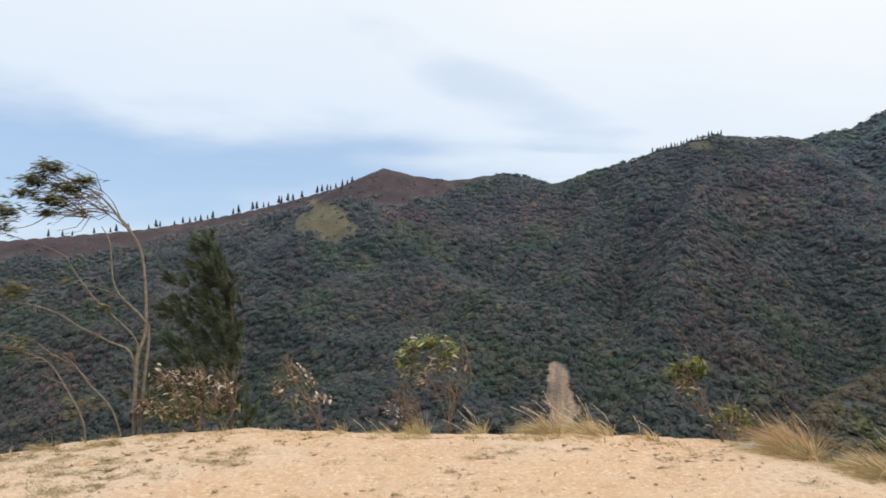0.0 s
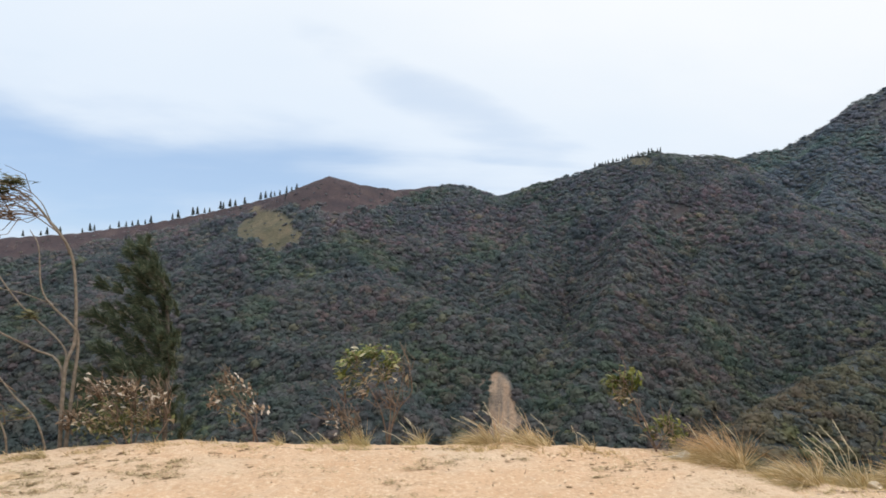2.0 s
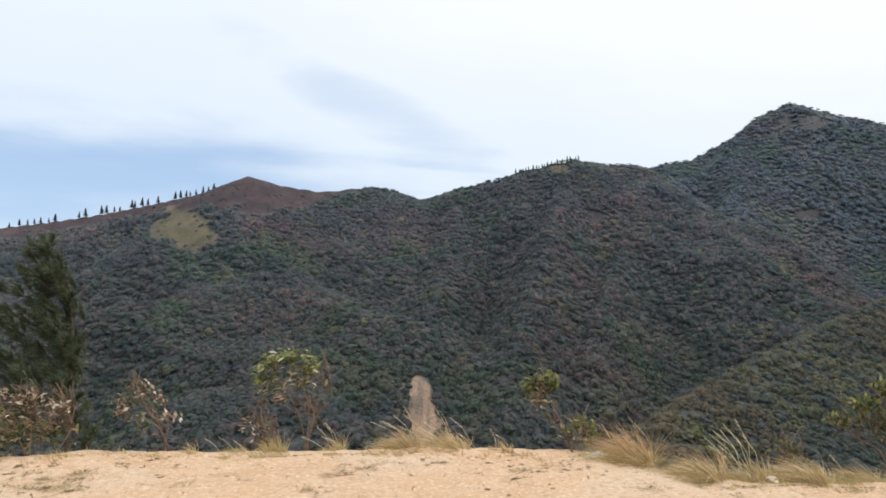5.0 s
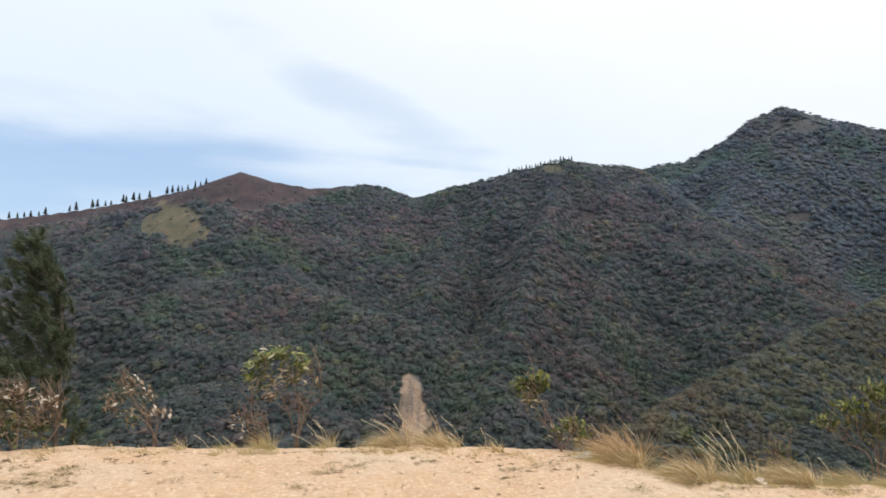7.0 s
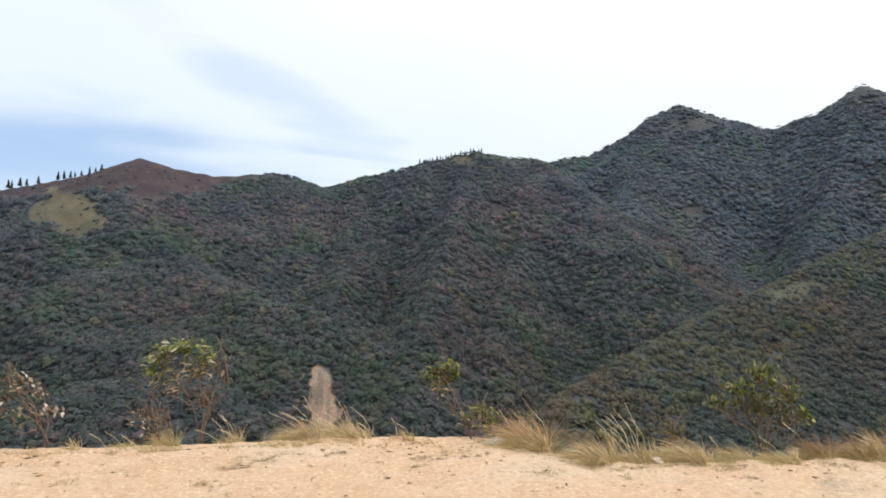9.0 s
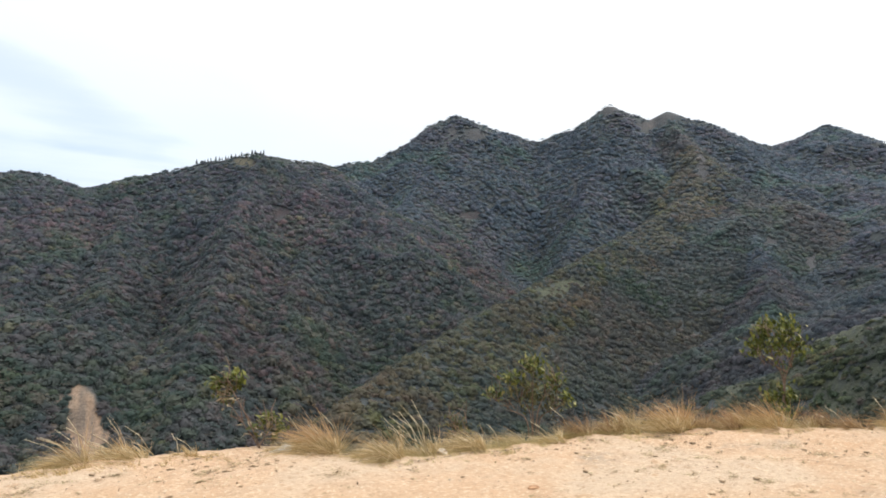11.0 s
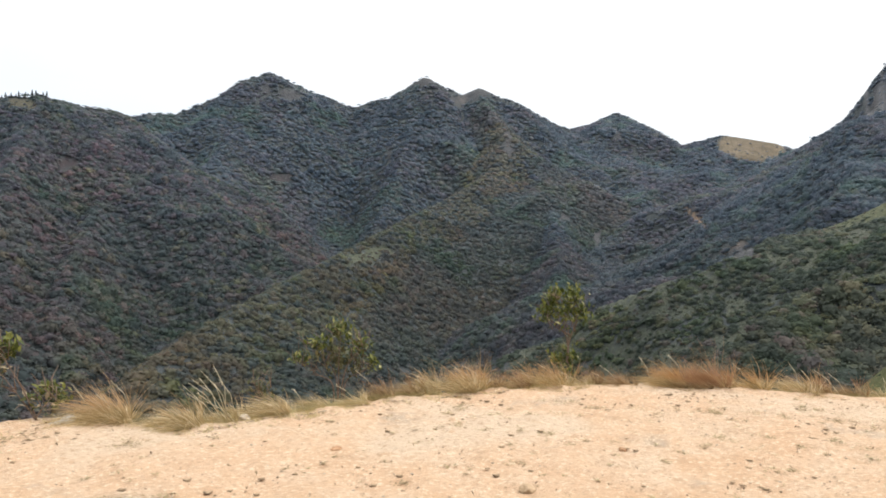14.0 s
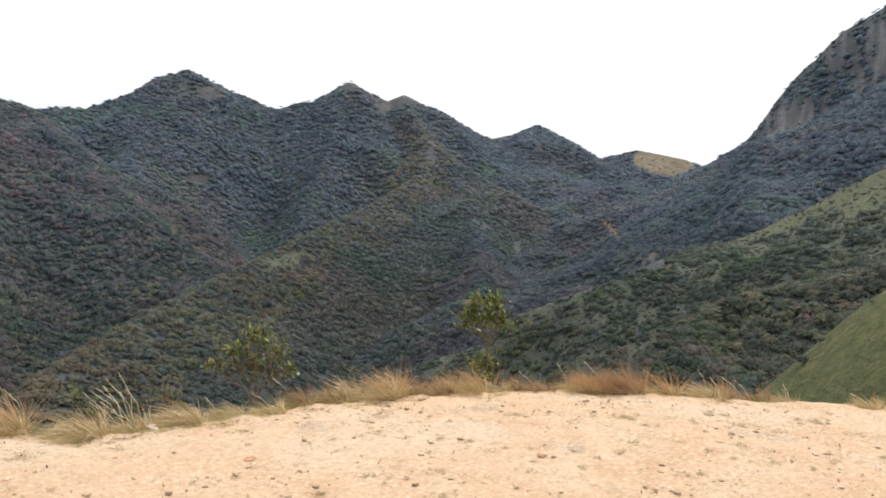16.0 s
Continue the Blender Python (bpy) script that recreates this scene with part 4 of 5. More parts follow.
def sapling(az, r, uv, leaves, seed):
    rnd = random.Random(seed)
    ob, z0 = plant_base("sapling", az, r)
    uv = [(uv[0][0], z0 - 0.1), *uv]
    bearing = stems("trunk", [(depth_path(rnd, uv, 0, 0.08), 0.014, 0.005)], M_BARK, ob, rnd)
    VF = ([], [])
    twigs(*VF, rnd, [(p[0], 0, p[1]) for p in uv[2:]], 9, 0.3, (-0.7, 0, 0.4), 0.006)
    finish_part("brushwood", VF, M_TWIG, ob)
    for c, rad, n in leaves:
        VF = ([], [])
        leaf_cluster(*VF, rnd, (c[0], 0, c[1]), rad, n, 0.08, 0.024, (-1, 0, 0), 0.5)
        finish_part("foliage", VF, M_LEAF_DARK, nearest_stem(bearing, c))
    return tagged(ob, "thin leaning sapling with a few olive leaves", "tree", "saplings by the brink")


def near_pine():
    rnd = random.Random(8)
    ob, z0 = plant_base("pine_tree", -17.0, 12.2)
    path = spline(depth_path(rnd, ((0.06, z0 - 0.2), (0.06, -0.86), (0.08, 0.77), (0.0, 1.75), (-0.20, 2.18), (-0.32, 2.42)), 0, 0.05), 6)
    V, F = [], []
    tube(V, F, path, 0.05, 0.010, 7, rnd)
    mesh_object("trunk", V, F, M_PINEBARK, ob)
    for n in range(64):
        BV, NV = ([], []), ([], [])
        z = 2.32 - 3.1 * ((n + rnd.random()) / 64) ** 0.9
        p = min(path, key=lambda q: abs(q.z - z))
        t = (2.42 - z) / 3.1
        a = n * 2.4 + rnd.uniform(-0.4, 0.4)
        d = Vector((math.cos(a) - 0.5, math.sin(a), 0.8 - 0.45 * t)).normalized()
        reach = (0.14 + 1.2 * t ** 0.9) * rnd.uniform(0.35, 1.35) * (0.3 if d.x > 0.1 else 1.1)
        mid = p + d * reach * 0.55 - Vector((0, 0, 0.06))
        tip = p + d * reach + Vector((-0.12, 0, 0.18 * t + 0.04))
        tube(*BV, [p, mid, tip], 0.011, 0.003, 4)
        # brushes of needles at the ends of side shoots, streaming with the wind
        shoots = [tip] + [mid.lerp(tip, rnd.uniform(0.0, 0.9)) + Vector((rnd.gauss(0, 0.07), rnd.gauss(0, 0.09), rnd.gauss(0.03, 0.05))) for _s in range(2 + int(5.0 * reach))]
        for c in shoots:
            axis = rand_dir(rnd, tuple(d * 0.6 + Vector((-0.40, 0, 0.5))), 0.45)
            L = rnd.uniform(0.13, 0.26)
            for s in range(100):
                q = c + axis * L * rnd.uniform(-0.5, 0.5)
                blade(*NV, q, rand_dir(rnd, tuple(axis * 0.9), 0.7), Vector((-0.35, 0, -0.15)), rnd.uniform(0.08, 0.15), 0.013, 2)
        bough = mesh_object("branch", *BV, M_PINEBARK, ob)
        finish_part("foliage", NV, M_NEEDLE, bough)
    return tagged(ob, "dark green young pine swept sideways by the wind", "pine tree")


def shrub(name, az, r, stems_uv, clusters, mat, label, seed, leaf_size=(0.085, 0.04), wind=(-0.7, 0, 0.15), spread=0.8, twig_n=40, bark=None):
    """A small shrub: several thin stems from one foot, twigs, and leaf clusters."""
    rnd = random.Random(seed)
    ob, z0 = plant_base(name, az, r)
    bearing = []
    for uv in stems_uv:
        uv = [(uv[0][0], z0 - 0.08), *uv]
        bearing += stems("stem", [(depth_path(rnd, uv, 0, 0.10), 0.010, 0.003)], bark or M_TWIG, ob, rnd)
    roots = [(p[0], rnd.uniform(-0.15, 0.15), p[1]) for uv in stems_uv for p in uv[1:]]
    VF = ([], [])
    twigs(*VF, rnd, roots, twig_n, 0.26, (-0.3, 0, 0.6), 0.005)
    finish_part("brushwood", VF, M_TWIG, ob)
    for c, rad, n, *other in clusters:
        VF = ([], [])
        leaf_cluster(*VF, rnd, (c[0], rnd.uniform(-0.1, 0.1), c[1]), rad, int(n * 1.5), *leaf_size, wind, spread)
        finish_part("foliage", VF, other[0] if other else mat, nearest_stem(bearing, c))
    return tagged(ob, label, "shrub")


def grass_tuft(az, r, width, height, mat, label, seed, blades=260, stalks=0, stalk_len=0.5, lean=-0.55, z_off=0.0):
    rnd = random.Random(seed)
    ob, z0 = plant_base("grass_tuft", az, r)
    VF = ([], [])
    # each tuft is a few mounds; blades fan out of one root and curl over with the wind
    count = max(1, round(width / 0.42))
    mounds = [((m + 0.5) / count - 0.5 + rnd.uniform(-0.1, 0.1) / count, rnd.uniform(-0.10, 0.10), rnd.uniform(0.8, 1.15)) for m in range(count)]
    for mx, my, mk in mounds:
        core = width / count * 0.30
        for _ in range(int(blades * 0.30 / count)):
            a, q = rnd.uniform(0, 6.28), rnd.random() ** 0.7
            d0 = Vector((math.cos(a) * q * 0.6 - (0.55 if az < 47 else 0.18) + rnd.gauss(0, 0.22), math.sin(a) * q * 0.75 + rnd.gauss(0, 0.2), 1.0))
            k0 = mk * rnd.uniform(0.6, 1.15) * (1.0 - 0.2 * q)
            b0 = Vector((math.cos(a) * q * 0.5 + lean * rnd.uniform(0.7, 3.6), math.sin(a) * q * 0.8 + rnd.gauss(0, 0.3), rnd.uniform(-1.8, -0.5)))
            for _k in range(9):
                p = Vector((mx * width + math.cos(a) * q * core + rnd.gauss(0, 0.012), my + math.sin(a) * q * 0.10 + rnd.gauss(0, 0.012), z0 - 0.04 + z_off))
                d = (d0 + Vector((rnd.gauss(0, 0.07), rnd.gauss(0, 0.07), 0))).normalized()
                bend = b0 + Vector((rnd.gauss(0, 0.25), rnd.gauss(0, 0.25), rnd.gauss(0, 0.2)))
                blade(*VF, p, d, bend, max(0.07, height * 1.85 * k0 * rnd.uniform(0.7, 1.12)), 0.0065, 5)
    finish_part("grass", VF, mat, ob)
    if stalks:
        for _ in range(stalks):
            p = Vector((rnd.gauss(0, 0.2) * width, rnd.gauss(0, 0.06), z0 + z_off))
            d = Vector((rnd.uniform(-1.5, 0.0), rnd.gauss(0, 0.2), 1)).normalized()
            L = stalk_len * rnd.uniform(0.7, 1.1)
            m = p + d * L * 0.6
            t = m + (d + Vector((-0.4, 0, -0.1))).normalized() * L * 0.4
            SV = ([], [])
            tube(*SV, [p, m, t], 0.0034, 0.002, 4)
            stalk = mesh_object("seed_stalk", *SV, M_STALK, ob, "long pale seed stalk")
            HV = ([], [])
            for s in range(14):
                c = m.lerp(t, s / 14)
                leaf(*HV, c, rand_dir(rnd, (-0.6, 0, 0.5), 0.5), Vector((0, 0, 1)), 0.03, 0.006)
            finish_part("seed_head", HV, M_STALK, stalk)
    return tagged(ob, label, "grass tuft", "grass tufts along the brink")


bent_tree()
sapling(-26.8, 8.55, ((0.0, 0.0), (-0.03, 0.24), (-0.17, 0.55), (-0.35, 0.85), (-0.58, 0.98)),
        [((-0.58, 1.02), (0.15, 0.12, 0.12), 130), ((-0.12, 0.42), (0.07, 0.08, 0.05), 30), ((-0.07, 0.27), (0.1, 0.08, 0.05), 40)], 31)
sapling(-24.5, 8.65, ((0.0, 0.0), (-0.1, 0.32), (-0.3, 0.58), (-0.46, 0.8), (-0.57, 0.9)),
        [((-0.27, 0.39), (0.1, 0.08, 0.05), 40), ((-0.18, 0.33), (0.08, 0.08, 0.05), 30)], 32)
near_pine()
shrub("shrub", -19.3, 8.6, [((0, 0), (-0.1, 0.25), (-0.25, 0.5)), ((0.05, 0), (0.05, 0.3), (0.0, 0.52)), ((0.1, 0), (0.2, 0.25), (0.3, 0.45)), ((0.3, 0), (0.42, 0.2), (0.38, 0.4)),
                            ((-0.1, 0), (-0.3, 0.15), (-0.5, 0.25))],
      [((-0.55, 0.25), (0.14, 0.1, 0.10), 50), ((-0.3, 0.55), (0.16, 0.12, 0.14), 75), ((0.0, 0.52), (0.2, 0.15, 0.12), 95), ((0.3, 0.42), (0.16, 0.12, 0.12), 75),
       ((-0.1, 0.33), (0.3, 0.2, 0.15), 110, M_LEAF_MIX), ((0.15, 0.2), (0.3, 0.2, 0.15), 120, M_LEAF_MIX), ((-0.25, 0.2), (0.25, 0.2, 0.12), 90, M_LEAF_MIX)],
      M_LEAF_PALE, "withered shrub with pale pinkish leaves and brown twigs", 41, (0.075, 0.034), (-0.6, 0, 0.3), 0.9, 90)
shrub("shrub", -10.2, 8.4, [((0, 0), (-0.05, 0.2), (-0.2, 0.45), (-0.27, 0.6)), ((0.03, 0), (-0.1, 0.25), (-0.38, 0.38)), ((0.0, 0), (0.03, 0.2), (0.0, 0.35))],
      [((-0.24, 0.6), (0.13, 0.1, 0.09), 30), ((-0.42, 0.42), (0.1, 0.1, 0.12), 34), ((-0.06, 0.48), (0.09, 0.1, 0.08), 16), ((0.06, 0.3), (0.1, 0.1, 0.06), 12),
       ((-0.2, 0.3), (0.2, 0.15, 0.12), 26, M_LEAF_MIX)],
      M_LEAF_PALE, "sparse small shrub with pale withered leaves", 42, (0.075, 0.035), (-0.5, 0, 0.3), 0.9, 30)
shrub("shrub", 0.3, 8.3, [((0, 0), (0.02, 0.3), (-0.05, 0.6), (-0.15, 0.85)), ((-0.03, 0), (-0.12, 0.35), (-0.35, 0.75)), ((0.02, 0), (0.08, 0.3), (0.16, 0.62), (0.12, 0.8)),
                          ((0.02, 0), (0.12, 0.3), (0.26, 0.5), (0.24, 0.75))],
      [((-0.52, 0.70), (0.08, 0.1, 0.12), 36), ((-0.38, 0.86), (0.14, 0.14, 0.1), 80), ((-0.18, 0.94), (0.15, 0.15, 0.08), 80), ((0.05, 0.86), (0.12, 0.12, 0.1), 60),
       ((-0.35, 0.62), (0.16, 0.12, 0.12), 55, M_LEAF_MIX), ((-0.05, 0.7), (0.2, 0.15, 0.14), 70, M_LEAF_MIX), ((-0.28, 0.48), (0.07, 0.1, 0.05), 16, M_LEAF_PALE)],
      M_LEAF_GREEN, "thin-stemmed shrub with a yellow-green windswept top", 43, (0.09, 0.035), (-0.8, 0, -0.25), 0.7, 60)
shrub("shrub", -2.6, 8.1, [((0, -0.05), (-0.08, 0.12), (-0.2, 0.25)), ((0.0, -0.05), (-0.05, 0.2), (-0.1, 0.42)), ((0.1, -0.05), (0.05, 0.15), (-0.05, 0.26))],
      [((-0.18, 0.22), (0.12, 0.1, 0.1), 26), ((-0.05, 0.12), (0.16, 0.1, 0.08), 26)],
      M_LEAF_PALE, "low dry brown weed with bare twigs", 44, (0.06, 0.02), (-0.5, 0, 0.5), 0.9, 30)
shrub("shrub", 21.3, 7.8, [((0, 0), (-0.12, 0.3), (-0.24, 0.55), (-0.3, 0.66)), ((0, 0), (0.06, 0.12), (0.13, 0.2)), ((-0.02, 0.0), (-0.2, 0.3), (-0.33, 0.5))],
      [((-0.40, 0.66), (0.1, 0.1, 0.09), 60), ((-0.22, 0.68), (0.1, 0.1, 0.1), 70), ((-0.32, 0.52), (0.1, 0.1, 0.08), 46, M_LEAF_MIX), ((0.12, 0.24), (0.12, 0.1, 0.08), 50),
       ((0.2, 0.14), (0.1, 0.1, 0.08), 44), ((-0.02, 0.14), (0.12, 0.1, 0.08), 20, M_LEAF_MIX)],
      M_LEAF_FRESH, "leaning shrub with two bunches of yellow-green leaves", 45, (0.085, 0.038), (-0.6, 0, 0.2), 0.8, 24)
shrub("shrub", 43.0, 8.7, [((0, 0), (-0.1, 0.25), (-0.3, 0.45)), ((0.02, 0), (0.02, 0.3), (0.04, 0.6)), ((0.06, 0), (0.15, 0.3), (0.3, 0.45)), ((0.1, 0), (0.3, 0.15), (0.42, 0.25)),
                           ((-0.05, 0), (-0.25, 0.15), (-0.42, 0.3))],
      [((-0.45, 0.31), (0.12, 0.1, 0.07), 44), ((-0.24, 0.5), (0.14, 0.12, 0.1), 60), ((0.05, 0.64), (0.15, 0.12, 0.14), 110), ((0.3, 0.46), (0.14, 0.12, 0.12), 70),
       ((0.44, 0.26), (0.1, 0.1, 0.1), 34), ((-0.05, 0.38), (0.3, 0.2, 0.16), 130, M_LEAF_DARK), ((0.12, 0.2), (0.3, 0.2, 0.14), 110, M_LEAF_DARK)],
      M_LEAF_FRESH, "bushy shrub with dark inside and light green leaf tips", 46, (0.08, 0.036), (-0.2, 0, 0.7), 0.8, 70)
shrub("shrub", 61.5, 9.9, [((0.02, -0.1), (0.03, 0.2), (0.05, 0.5), (0.0, 0.75), (-0.05, 1.0)), ((0.05, 0.3), (0.12, 0.6), (0.18, 0.85)), ((0.04, 0.4), (-0.12, 0.62), (-0.25, 0.8))],
      [((-0.27, 0.80), (0.13, 0.12, 0.16), 95), ((-0.12, 1.02), (0.16, 0.14, 0.13), 120), ((0.12, 1.03), (0.16, 0.14, 0.12), 110), ((0.2, 0.82), (0.14, 0.12, 0.15), 95),
       ((0.0, 0.8), (0.2, 0.15, 0.18), 110), ((-0.08, 0.14), (0.13, 0.1, 0.12), 60), ((0.08, 0.2), (0.12, 0.1, 0.12), 56), ((0.05, -0.02), (0.12, 0.1, 0.1), 40)],
      M_LEAF_FRESH, "upright little tree-like shrub with a rounded yellow-green top", 47, (0.08, 0.036), (-0.1, 0, 0.8), 0.8, 50)
shrub("shrub", 37.0, 7.9, [((0, -0.2), (0, 0.0), (-0.05, 0.15)), ((0.05, -0.2), (0.08, 0.0), (0.1, 0.1))],
      [((-0.03, 0.12), (0.12, 0.1, 0.09), 46), ((0.08, 0.02), (0.12, 0.1, 0.09), 36)],
      M_LEAF_DARK, "low dark-leaved shrub behind the dry grass", 48, (0.07, 0.03), (-0.2, 0, 0.6), 0.8, 14)

T_OLIVE = "dry straw-coloured grass tuft bending in the wind"
T_BROWN = "dark brown dry grass mound at the clearing's brink"
T_RUST = "rust-brown dry grass tuft at the clearing's brink"
for row in ((9.9, 7.75, 0.8, 0.27, M_STRAW, T_OLIVE, 61, 230, 12, 0.5), (12.0, 7.6, 0.5, 0.18, M_STRAW, T_OLIVE, 62, 150, 2, 0.35), (16.0, 7.55, 0.4, 0.11, M_RUST, T_RUST, 63, 120, 2, 0.25),
            (26.3, 7.25, 0.52, 0.34, M_STRAW, T_OLIVE, 64, 420, 3, 0.42), (31.4, 7.0, 0.6, 0.26, M_STRAW, T_OLIVE, 65, 330, 0, 0.5), (34.6, 7.1, 0.5, 0.22, M_STRAW, T_OLIVE, 66, 240, 11, 0.55),
            (38.6, 7.2, 0.62, 0.22, M_STRAW, T_OLIVE, 67, 360, 1, 0.3), (41.5, 7.5, 0.4, 0.17, M_STRAW, T_OLIVE, 68, 200, 0, 0.3), (44.5, 7.75, 0.45, 0.2, M_STRAW, T_OLIVE, 69, 260, 1, 0.35),
            (48.0, 8.1, 0.6, 0.24, M_BROWN, T_BROWN, 70, 330, 1, 0.4), (52.1, 8.3, 0.65, 0.34, M_STRAW, T_OLIVE, 71, 380, 2, 0.45), (54.5, 8.5, 0.5, 0.27, M_RUST, T_RUST, 72, 280, 1, 0.4),
            (57.0, 8.65, 0.55, 0.26, M_BROWN, T_BROWN, 73, 300, 1, 0.4), (60.0, 8.85, 0.6, 0.31, M_RUST, T_RUST, 74, 340, 2, 0.4), (62.8, 8.95, 0.4, 0.2, M_STRAW, T_OLIVE, 75, 180, 1, 0.3),
            (65.3, 9.0, 0.6, 0.24, M_BROWN, T_BROWN, 76, 300, 2, 0.4), (69.8, 9.1, 0.5, 0.36, M_RUST, T_RUST, 77, 340, 2, 0.45), (72.6, 9.15, 0.5, 0.33, M_BROWN, T_BROWN, 78, 300, 2, 0.42),
            (75.0, 9.25, 0.55, 0.30, M_RUST, T_RUST, 79, 300, 1, 0.4), (79.0, 9.4, 0.5, 0.22, M_STRAW, T_OLIVE, 80, 230, 2, 0.35), (81.4, 9.5, 0.55, 0.24, M_BROWN, T_BROWN, 81, 260, 2, 0.4),
            (84.0, 9.65, 0.4, 0.13, M_STRAW, T_OLIVE, 82, 120, 1, 0.25), (89.3, 9.75, 0.4, 0.2, M_RUST, T_RUST, 83, 170, 1, 0.3), (92.5, 10.0, 0.5, 0.2, M_RUST, T_RUST, 84, 170, 1, 0.3),
            (-29.0, 8.25, 0.22, 0.17, M_WEED, "small grey-green grass tuft on the sand", 85, 110, 0, 0.2), (-24.8, 8.2, 0.24, 0.13, M_WEED, "small grey-green grass tuft on the sand", 86, 100, 0, 0.2),
            (-31.6, 8.0, 0.3, 0.15, M_WEED, "small grey-green grass tuft on the sand", 87, 110, 0, 0.2), (-8.2, 8.05, 0.2, 0.12, M_STRAW, T_OLIVE, 88, 90, 0, 0.2),
            (-1.7, 8.05, 0.16, 0.2, M_RUST, T_RUST, 89, 130, 0, 0.2), (2.8, 8.0, 0.25, 0.16, M_STRAW, T_OLIVE, 90, 60, 5, 0.33), (-20.5, 8.4, 0.4, 0.07, M_STRAW, T_OLIVE, 91, 90, 0, 0.2),
            (-4.6, 8.0, 0.3, 0.1, M_RUST, T_RUST, 92, 70, 1, 0.2), (-5.5, 8.1, 0.2, 0.1, M_RUST, T_RUST, 93, 60, 2, 0.25)):
    az, r, wd, ht, mt, lb, sd, nb, ns, sl = row
    grass_tuft(az, r, wd * (1.25 if az > 47 else 1.0), ht * (0.98 if az > 47 else 1.05), mt, lb, sd, int(nb * 1.2), ns, sl)


# ---- stones and weeds on the clearing ----
def rock(name, x, y, size, mat, label, seed, squash=0.55):
    rnd = random.Random(seed)
    bm = bmesh.new()
    bmesh.ops.create_icosphere(bm, subdivisions=2, radius=1.0)
    for v1 in bm.verts:
        n = noise.noise(v1.co * 1.3 + Vector((seed, 0, 0)))
        v1.co *= 1 + 0.45 * n + rnd.uniform(-0.06, 0.06)
        v1.co.z *= squash
        v1.co *= size
    me = bpy.data.meshes.new(name)
    bm.to_mesh(me)
    bm.free()
    me.materials.append(mat)
    ob = new(name, me)
    ob.matrix_world = pose(x, y, ground_z(x, y) + size * squash * 0.25, 0, 0, rnd.uniform(0, 360))
    return tagged(ob, label, "stone")


rock("stone", 4.01, 4.29, 0.055, M_REDSTONE, "flat rusty-orange stone lying on the sand", 5, 0.4)
rock("stone", 4.12, 2.5, 0.06, M_CLOD, "brown clod of earth lying on the sand", 6, 0.5)
rock("stone", 4.13, 5.73, 0.06, M_STONE, "pale stone at the foot of a grass tuft", 7, 0.8)
rnd = random.Random(15)
for i in range(17):
    q = rnd.gauss(0, 0.42)
    rock("stone", *polar(23.3 + 0.8 * q, 7.42 + rnd.uniform(-0.1, 0.08)), 0.022 + 0.05 * rnd.random() * (1.2 - min(1, abs(q))), M_GREYSTONE, "broken grey-white rock in a pile at the brink", 100 + i, rnd.uniform(0.5, 0.9))["group"] = "broken rock pile"
rock("clod", -3.28, 6.49, 0.11, M_CLOD, "flat brown clod of dry turf on the sand", 13, 0.3)
rock("stone", 5.52, 2.43, 0.035, M_REDSTONE, "small rusty stone lying on the sand", 11, 0.5)
rock("stone", 0.16, 6.18, 0.025, M_CLOD, "small dark stone lying on the sand", 12, 0.6)

rng = np.random.default_rng(12)
n = 9000
pa = np.where(rng.random(n) < 0.7, rng.uniform(-42, 100, n), rng.uniform(-180, 180, n))
pd = np.minimum(np.sqrt(rng.uniform(0.3, 92, n)), brink(pa) - 0.1)
qx, qy = pd * np.sin(np.radians(pa)), pd * np.cos(np.radians(pa))
clump = fbm(qx * 0.9, qy * 0.9, 3, 71)
kp = rng.random(n) < np.clip((clump - 0.36) * 4, 0.12, 1)
qx, qy = qx[kp], qy[kp]
qz = home_height(qx, qy)
sz = 0.004 + 0.012 * rng.random(len(qx)) ** 4
oct_v = np.array([(1, 0, 0), (0, 1, 0), (-1, 0, 0), (0, -1, 0), (0, 0, 0.7), (0, 0, -0.5)], float)
oct_f = np.array([(0, 1, 4), (1, 2, 4), (2, 3, 4), (3, 0, 4), (1, 0, 5), (2, 1, 5), (3, 2, 5), (0, 3, 5)])
PV = oct_v[None] * (0.7 + 0.6 * rng.random((len(qx), 6, 1))) * sz[:, None, None] + np.stack([qx, qy, qz + sz * 0.2], 1)[:, None]
PF = oct_f[None] + (np.arange(len(qx)) * 6)[:, None, None]
tagged(big_mesh("gravel", PV.reshape(-1, 3), PF.reshape(-1, 3), M_STONE), "loose grit and small pale pebbles on the sand", "gravel", kind="stuff")
n = 3400
pa, pd = np.where(rng.random(n) < 0.7, rng.uniform(-42, 100, n), rng.uniform(-180, 180, n)), np.sqrt(rng.uniform(0.3, 92, n))
pd = np.minimum(pd, brink(pa) - rng.uniform(0.05, 0.8, n))
qx, qy = pd * np.sin(np.radians(pa)), pd * np.cos(np.radians(pa))
kp = rng.random(n) < np.clip((fbm(qx * 1.1, qy * 1.1, 3, 72) - 0.38) * 5, 0.15, 1)
qx, qy = qx[kp], qy[kp]
sz = (0.007 + 0.02 * rng.random(len(qx)) ** 3) * np.where(qx < -1.2, 1.5, 1.0)
PV = oct_v[None] * (0.6 + 0.8 * rng.random((len(qx), 6, 3))) * sz[:, None, None] * np.array([1.4, 1.4, 0.45]) + np.stack([qx, qy, home_height(qx, qy) + sz * 0.08], 1)[:, None]
PF = oct_f[None] + (np.arange(len(qx)) * 6)[:, None, None]
tagged(big_mesh("earth_clods", PV.reshape(-1, 3), PF.reshape(-1, 3), M_CLOD), "small brown clods of earth strewn over the sand", "clods", kind="stuff")

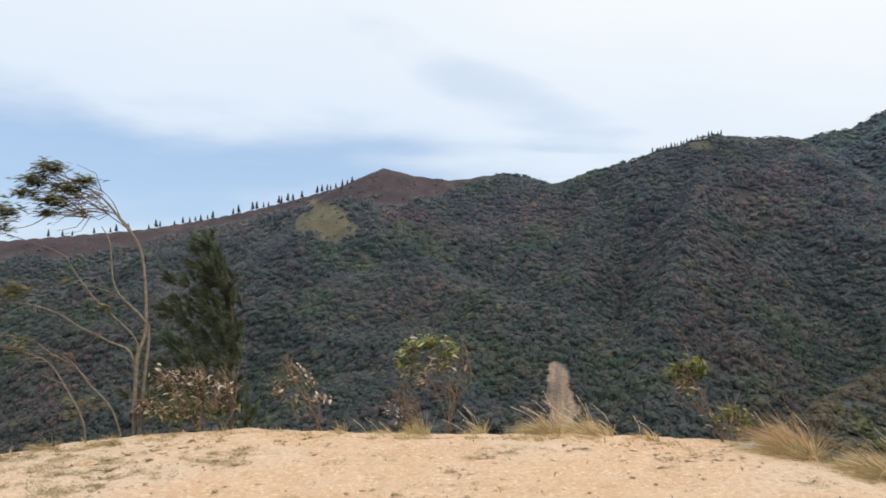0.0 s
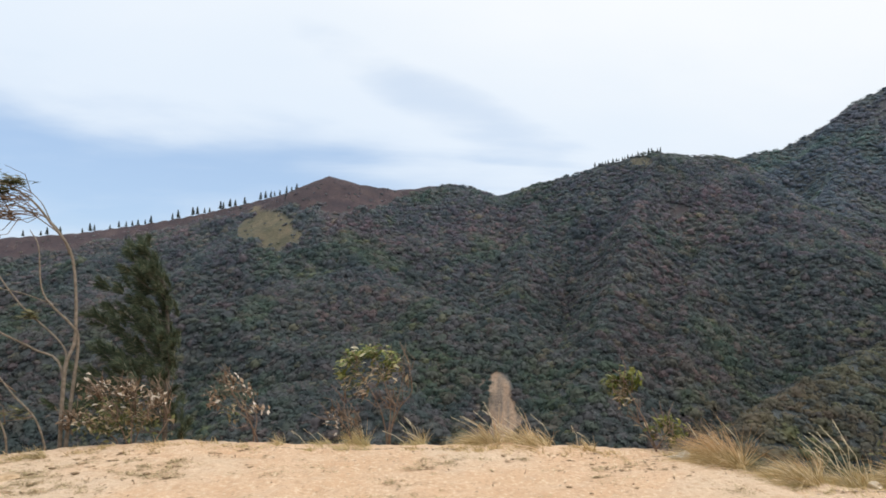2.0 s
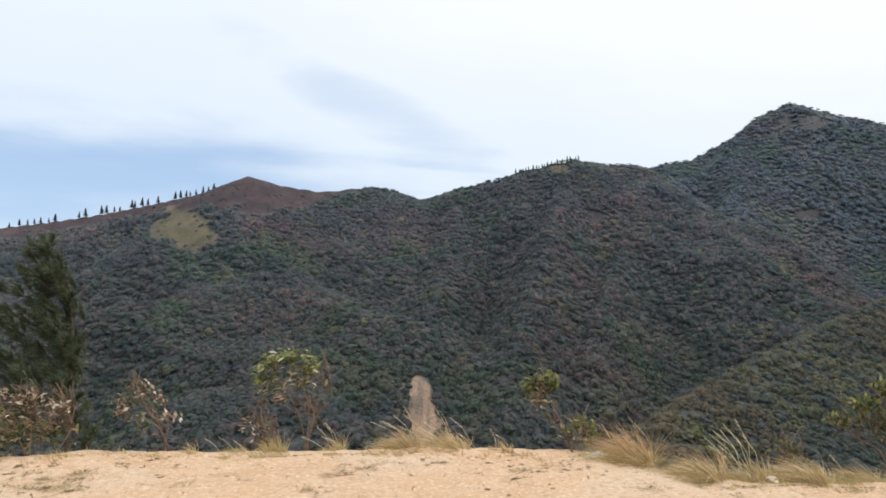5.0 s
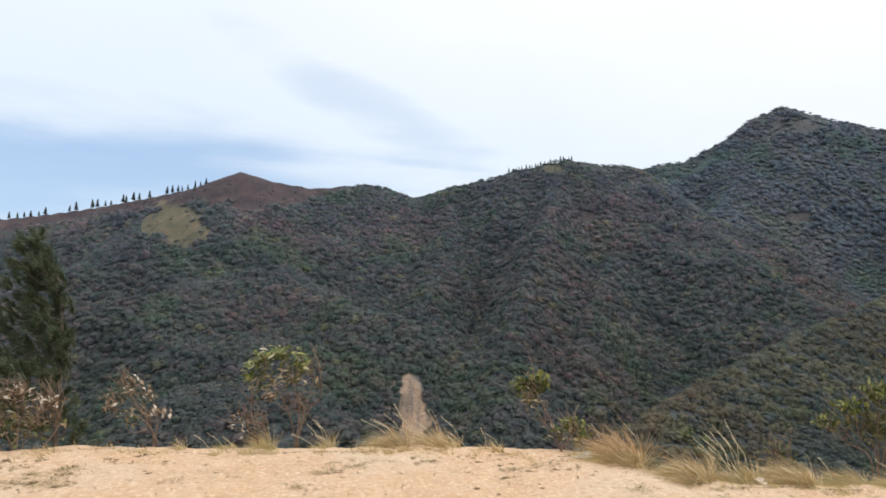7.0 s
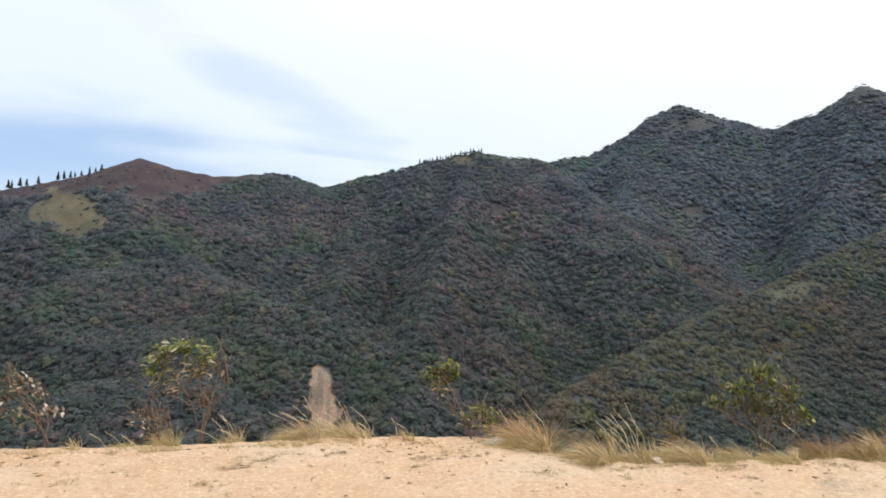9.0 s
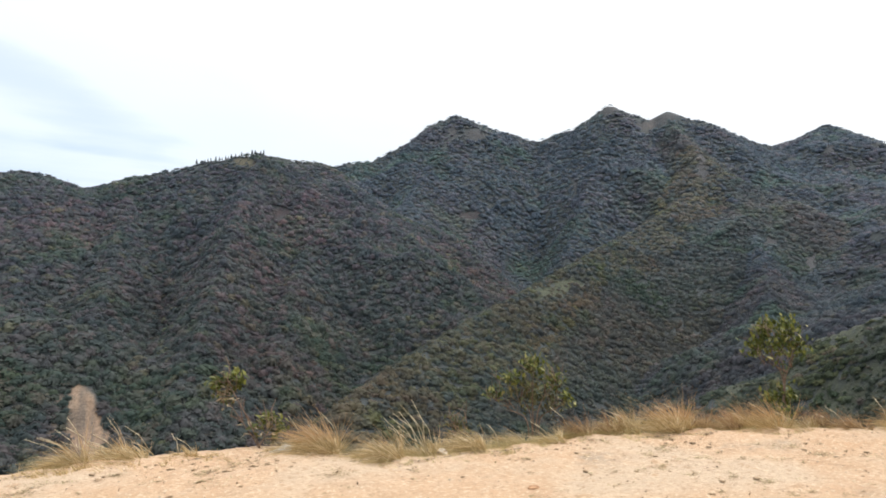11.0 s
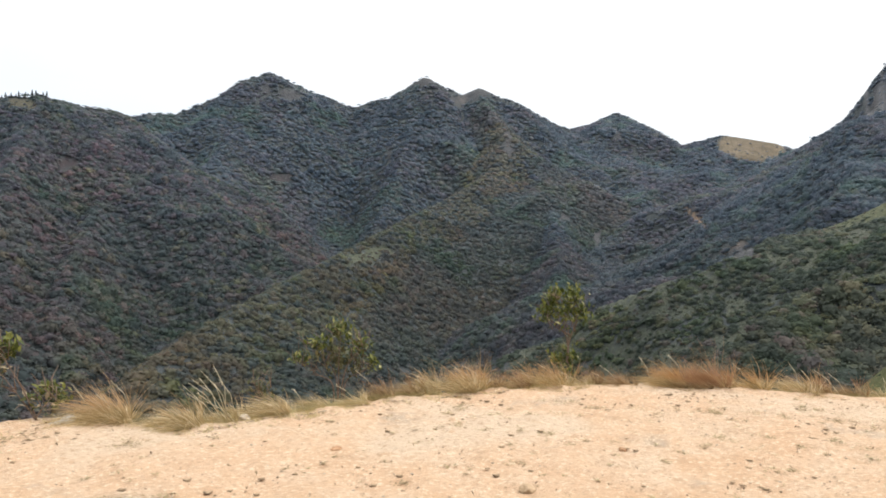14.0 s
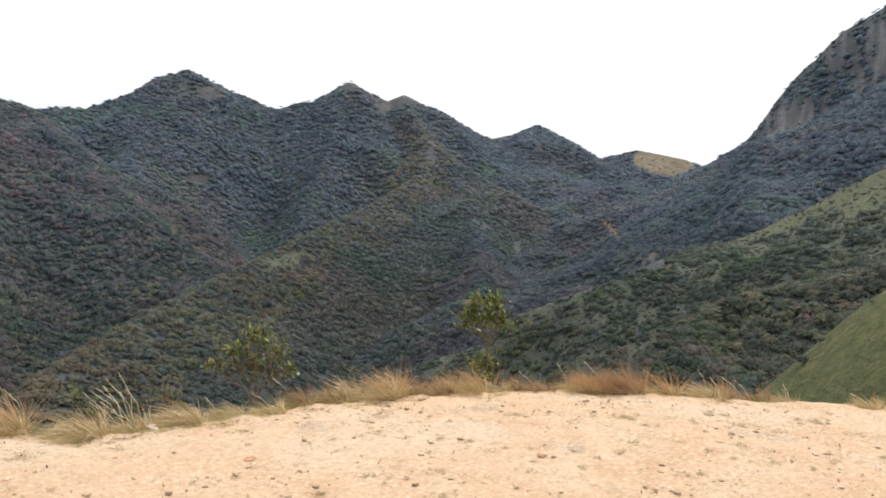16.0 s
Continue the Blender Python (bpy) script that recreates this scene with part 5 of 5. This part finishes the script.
rnd = random.Random(77)
WV, LV = ([], []), ([], [])
MATS = [(-1.8, 7.1, 0.4), (-1.0, 6.7, 0.3), (1.8, 6.3, 0.3), (-2.5, 7.0, 0.45), (3.0, 5.7, 0.3), (-3.2, 6.4, 0.35), (7.2, 0.7, 0.6), (7.4, 2.3, 0.5), (5.9, 4.2, 0.5), (-2.1, 6.6, 0.35),
        (5.2, 4.1, 0.3), (8.2, 0.5, 0.5), (6.6, 1.6, 0.7), (0.6, 6.9, 0.5), (-0.2, 6.2, 0.5), (6.8, 3.4, 0.6), (-3.6, 7.0, 0.5), (7.9, 1.4, 0.5), (2.2, 6.6, 0.4), (-4.2, 6.9, 0.9), (-4.4, 6.2, 0.9), (-3.7, 6.3, 0.8), (-3.0, 5.0, 0.7), (-3.9, 5.6, 0.7), (-3.4, 5.4, 0.6), (-4.0, 7.5, 0.5), (-2.9, 6.0, 0.5), (8.3, -0.4, 0.5)]
mats = [(cx + rnd.gauss(0, 0.45) * rad, cy + rnd.gauss(0, 0.45) * rad, rnd.uniform(0.04, 0.15)) for cx, cy, rad in MATS for _ in range(int((36 if cx < -2 else 18) * rad))]
for _ in range(520):
    az, r = rnd.uniform(-40, 98), rnd.uniform(4.3, 9.3)
    mats.append((*polar(az, r), 0.015 + 0.07 * rnd.random() ** 3))
for cx, cy, rad in mats:
    if math.hypot(cx, cy) > float(brink(math.degrees(math.atan2(cx, cy)))) - 0.15:
        continue
    dense, gz0 = rnd.uniform(0.5, 1.2), ground_z(cx, cy)
    for _k in range(int((4 + 600 * rad) * dense)):
        x, y = cx + rnd.gauss(0, 0.7) * rad, cy + rnd.gauss(0, 0.45) * rad
        leaf(*WV, Vector((x, y, gz0 + rnd.uniform(-0.010, 0.008))), rand_dir(rnd, (math.cos(_k), math.sin(_k), 0.10), 0.22 if rnd.random() < 0.93 else 0.6), Vector((0, 0, 1)), rnd.uniform(0.012, 0.04), 0.012)
for _ in range(1500):
    az, r = rnd.uniform(-42, 100), rnd.uniform(4.2, 9.6)
    if r > float(brink(az)) - 0.1 or rnd.random() > 0.25 + 1.2 * max(0.0, float(fbm(np.array([az * 0.12]), np.array([r * 0.8]), 3, 73)[0]) - 0.3):
        continue
    x, y = polar(az, r)
    leaf(*LV, Vector((x, y, ground_z(x, y) + 0.004)), rand_dir(rnd, (0, 0, 0.1), 0.5), Vector((0, 0, 1)), rnd.uniform(0.015, 0.05), rnd.uniform(0.008, 0.02))
ob = mesh_object("weeds", WV[0], WV[1], M_WEED)
tagged(ob, "flat olive-brown weeds in patches over the sand", "weeds", kind="stuff")
ob = mesh_object("leaf_litter", LV[0], LV[1], M_LITTER)
tagged(ob, "dry brown leaves and bits of twig strewn over the sand", "litter", kind="stuff")

rnd = random.Random(19)
FV = ([], [])
for _ in range(1500):
    az = rnd.uniform(-36, 93)
    if rnd.random() > 2.6 * (float(fbm(np.array([az * 0.35]), np.array([3.0]), 3, 74)[0]) - 0.28):
        continue
    x, y = polar(az, float(brink(az)) + rnd.gauss(-0.06, 0.12))
    z, tall = ground_z(x, y) - 0.01, 0.03 + 0.09 * rnd.random() ** 2
    for _k in range(rnd.randint(4, 14)):
        blade(*FV, Vector((x + rnd.gauss(0, 0.03), y + rnd.gauss(0, 0.03), z)), rand_dir(rnd, (-0.35, 0, 0.7), 0.6), Vector((rnd.uniform(-1.2, 0.1), rnd.gauss(0, 0.4), -0.5)), tall * rnd.uniform(0.6, 1.3), 0.006, 3)
tagged(mesh_object("grass_fringe", FV[0], FV[1], M_RUST), "short dry grass and stubble fringing the clearing's brink", "grass", kind="stuff")
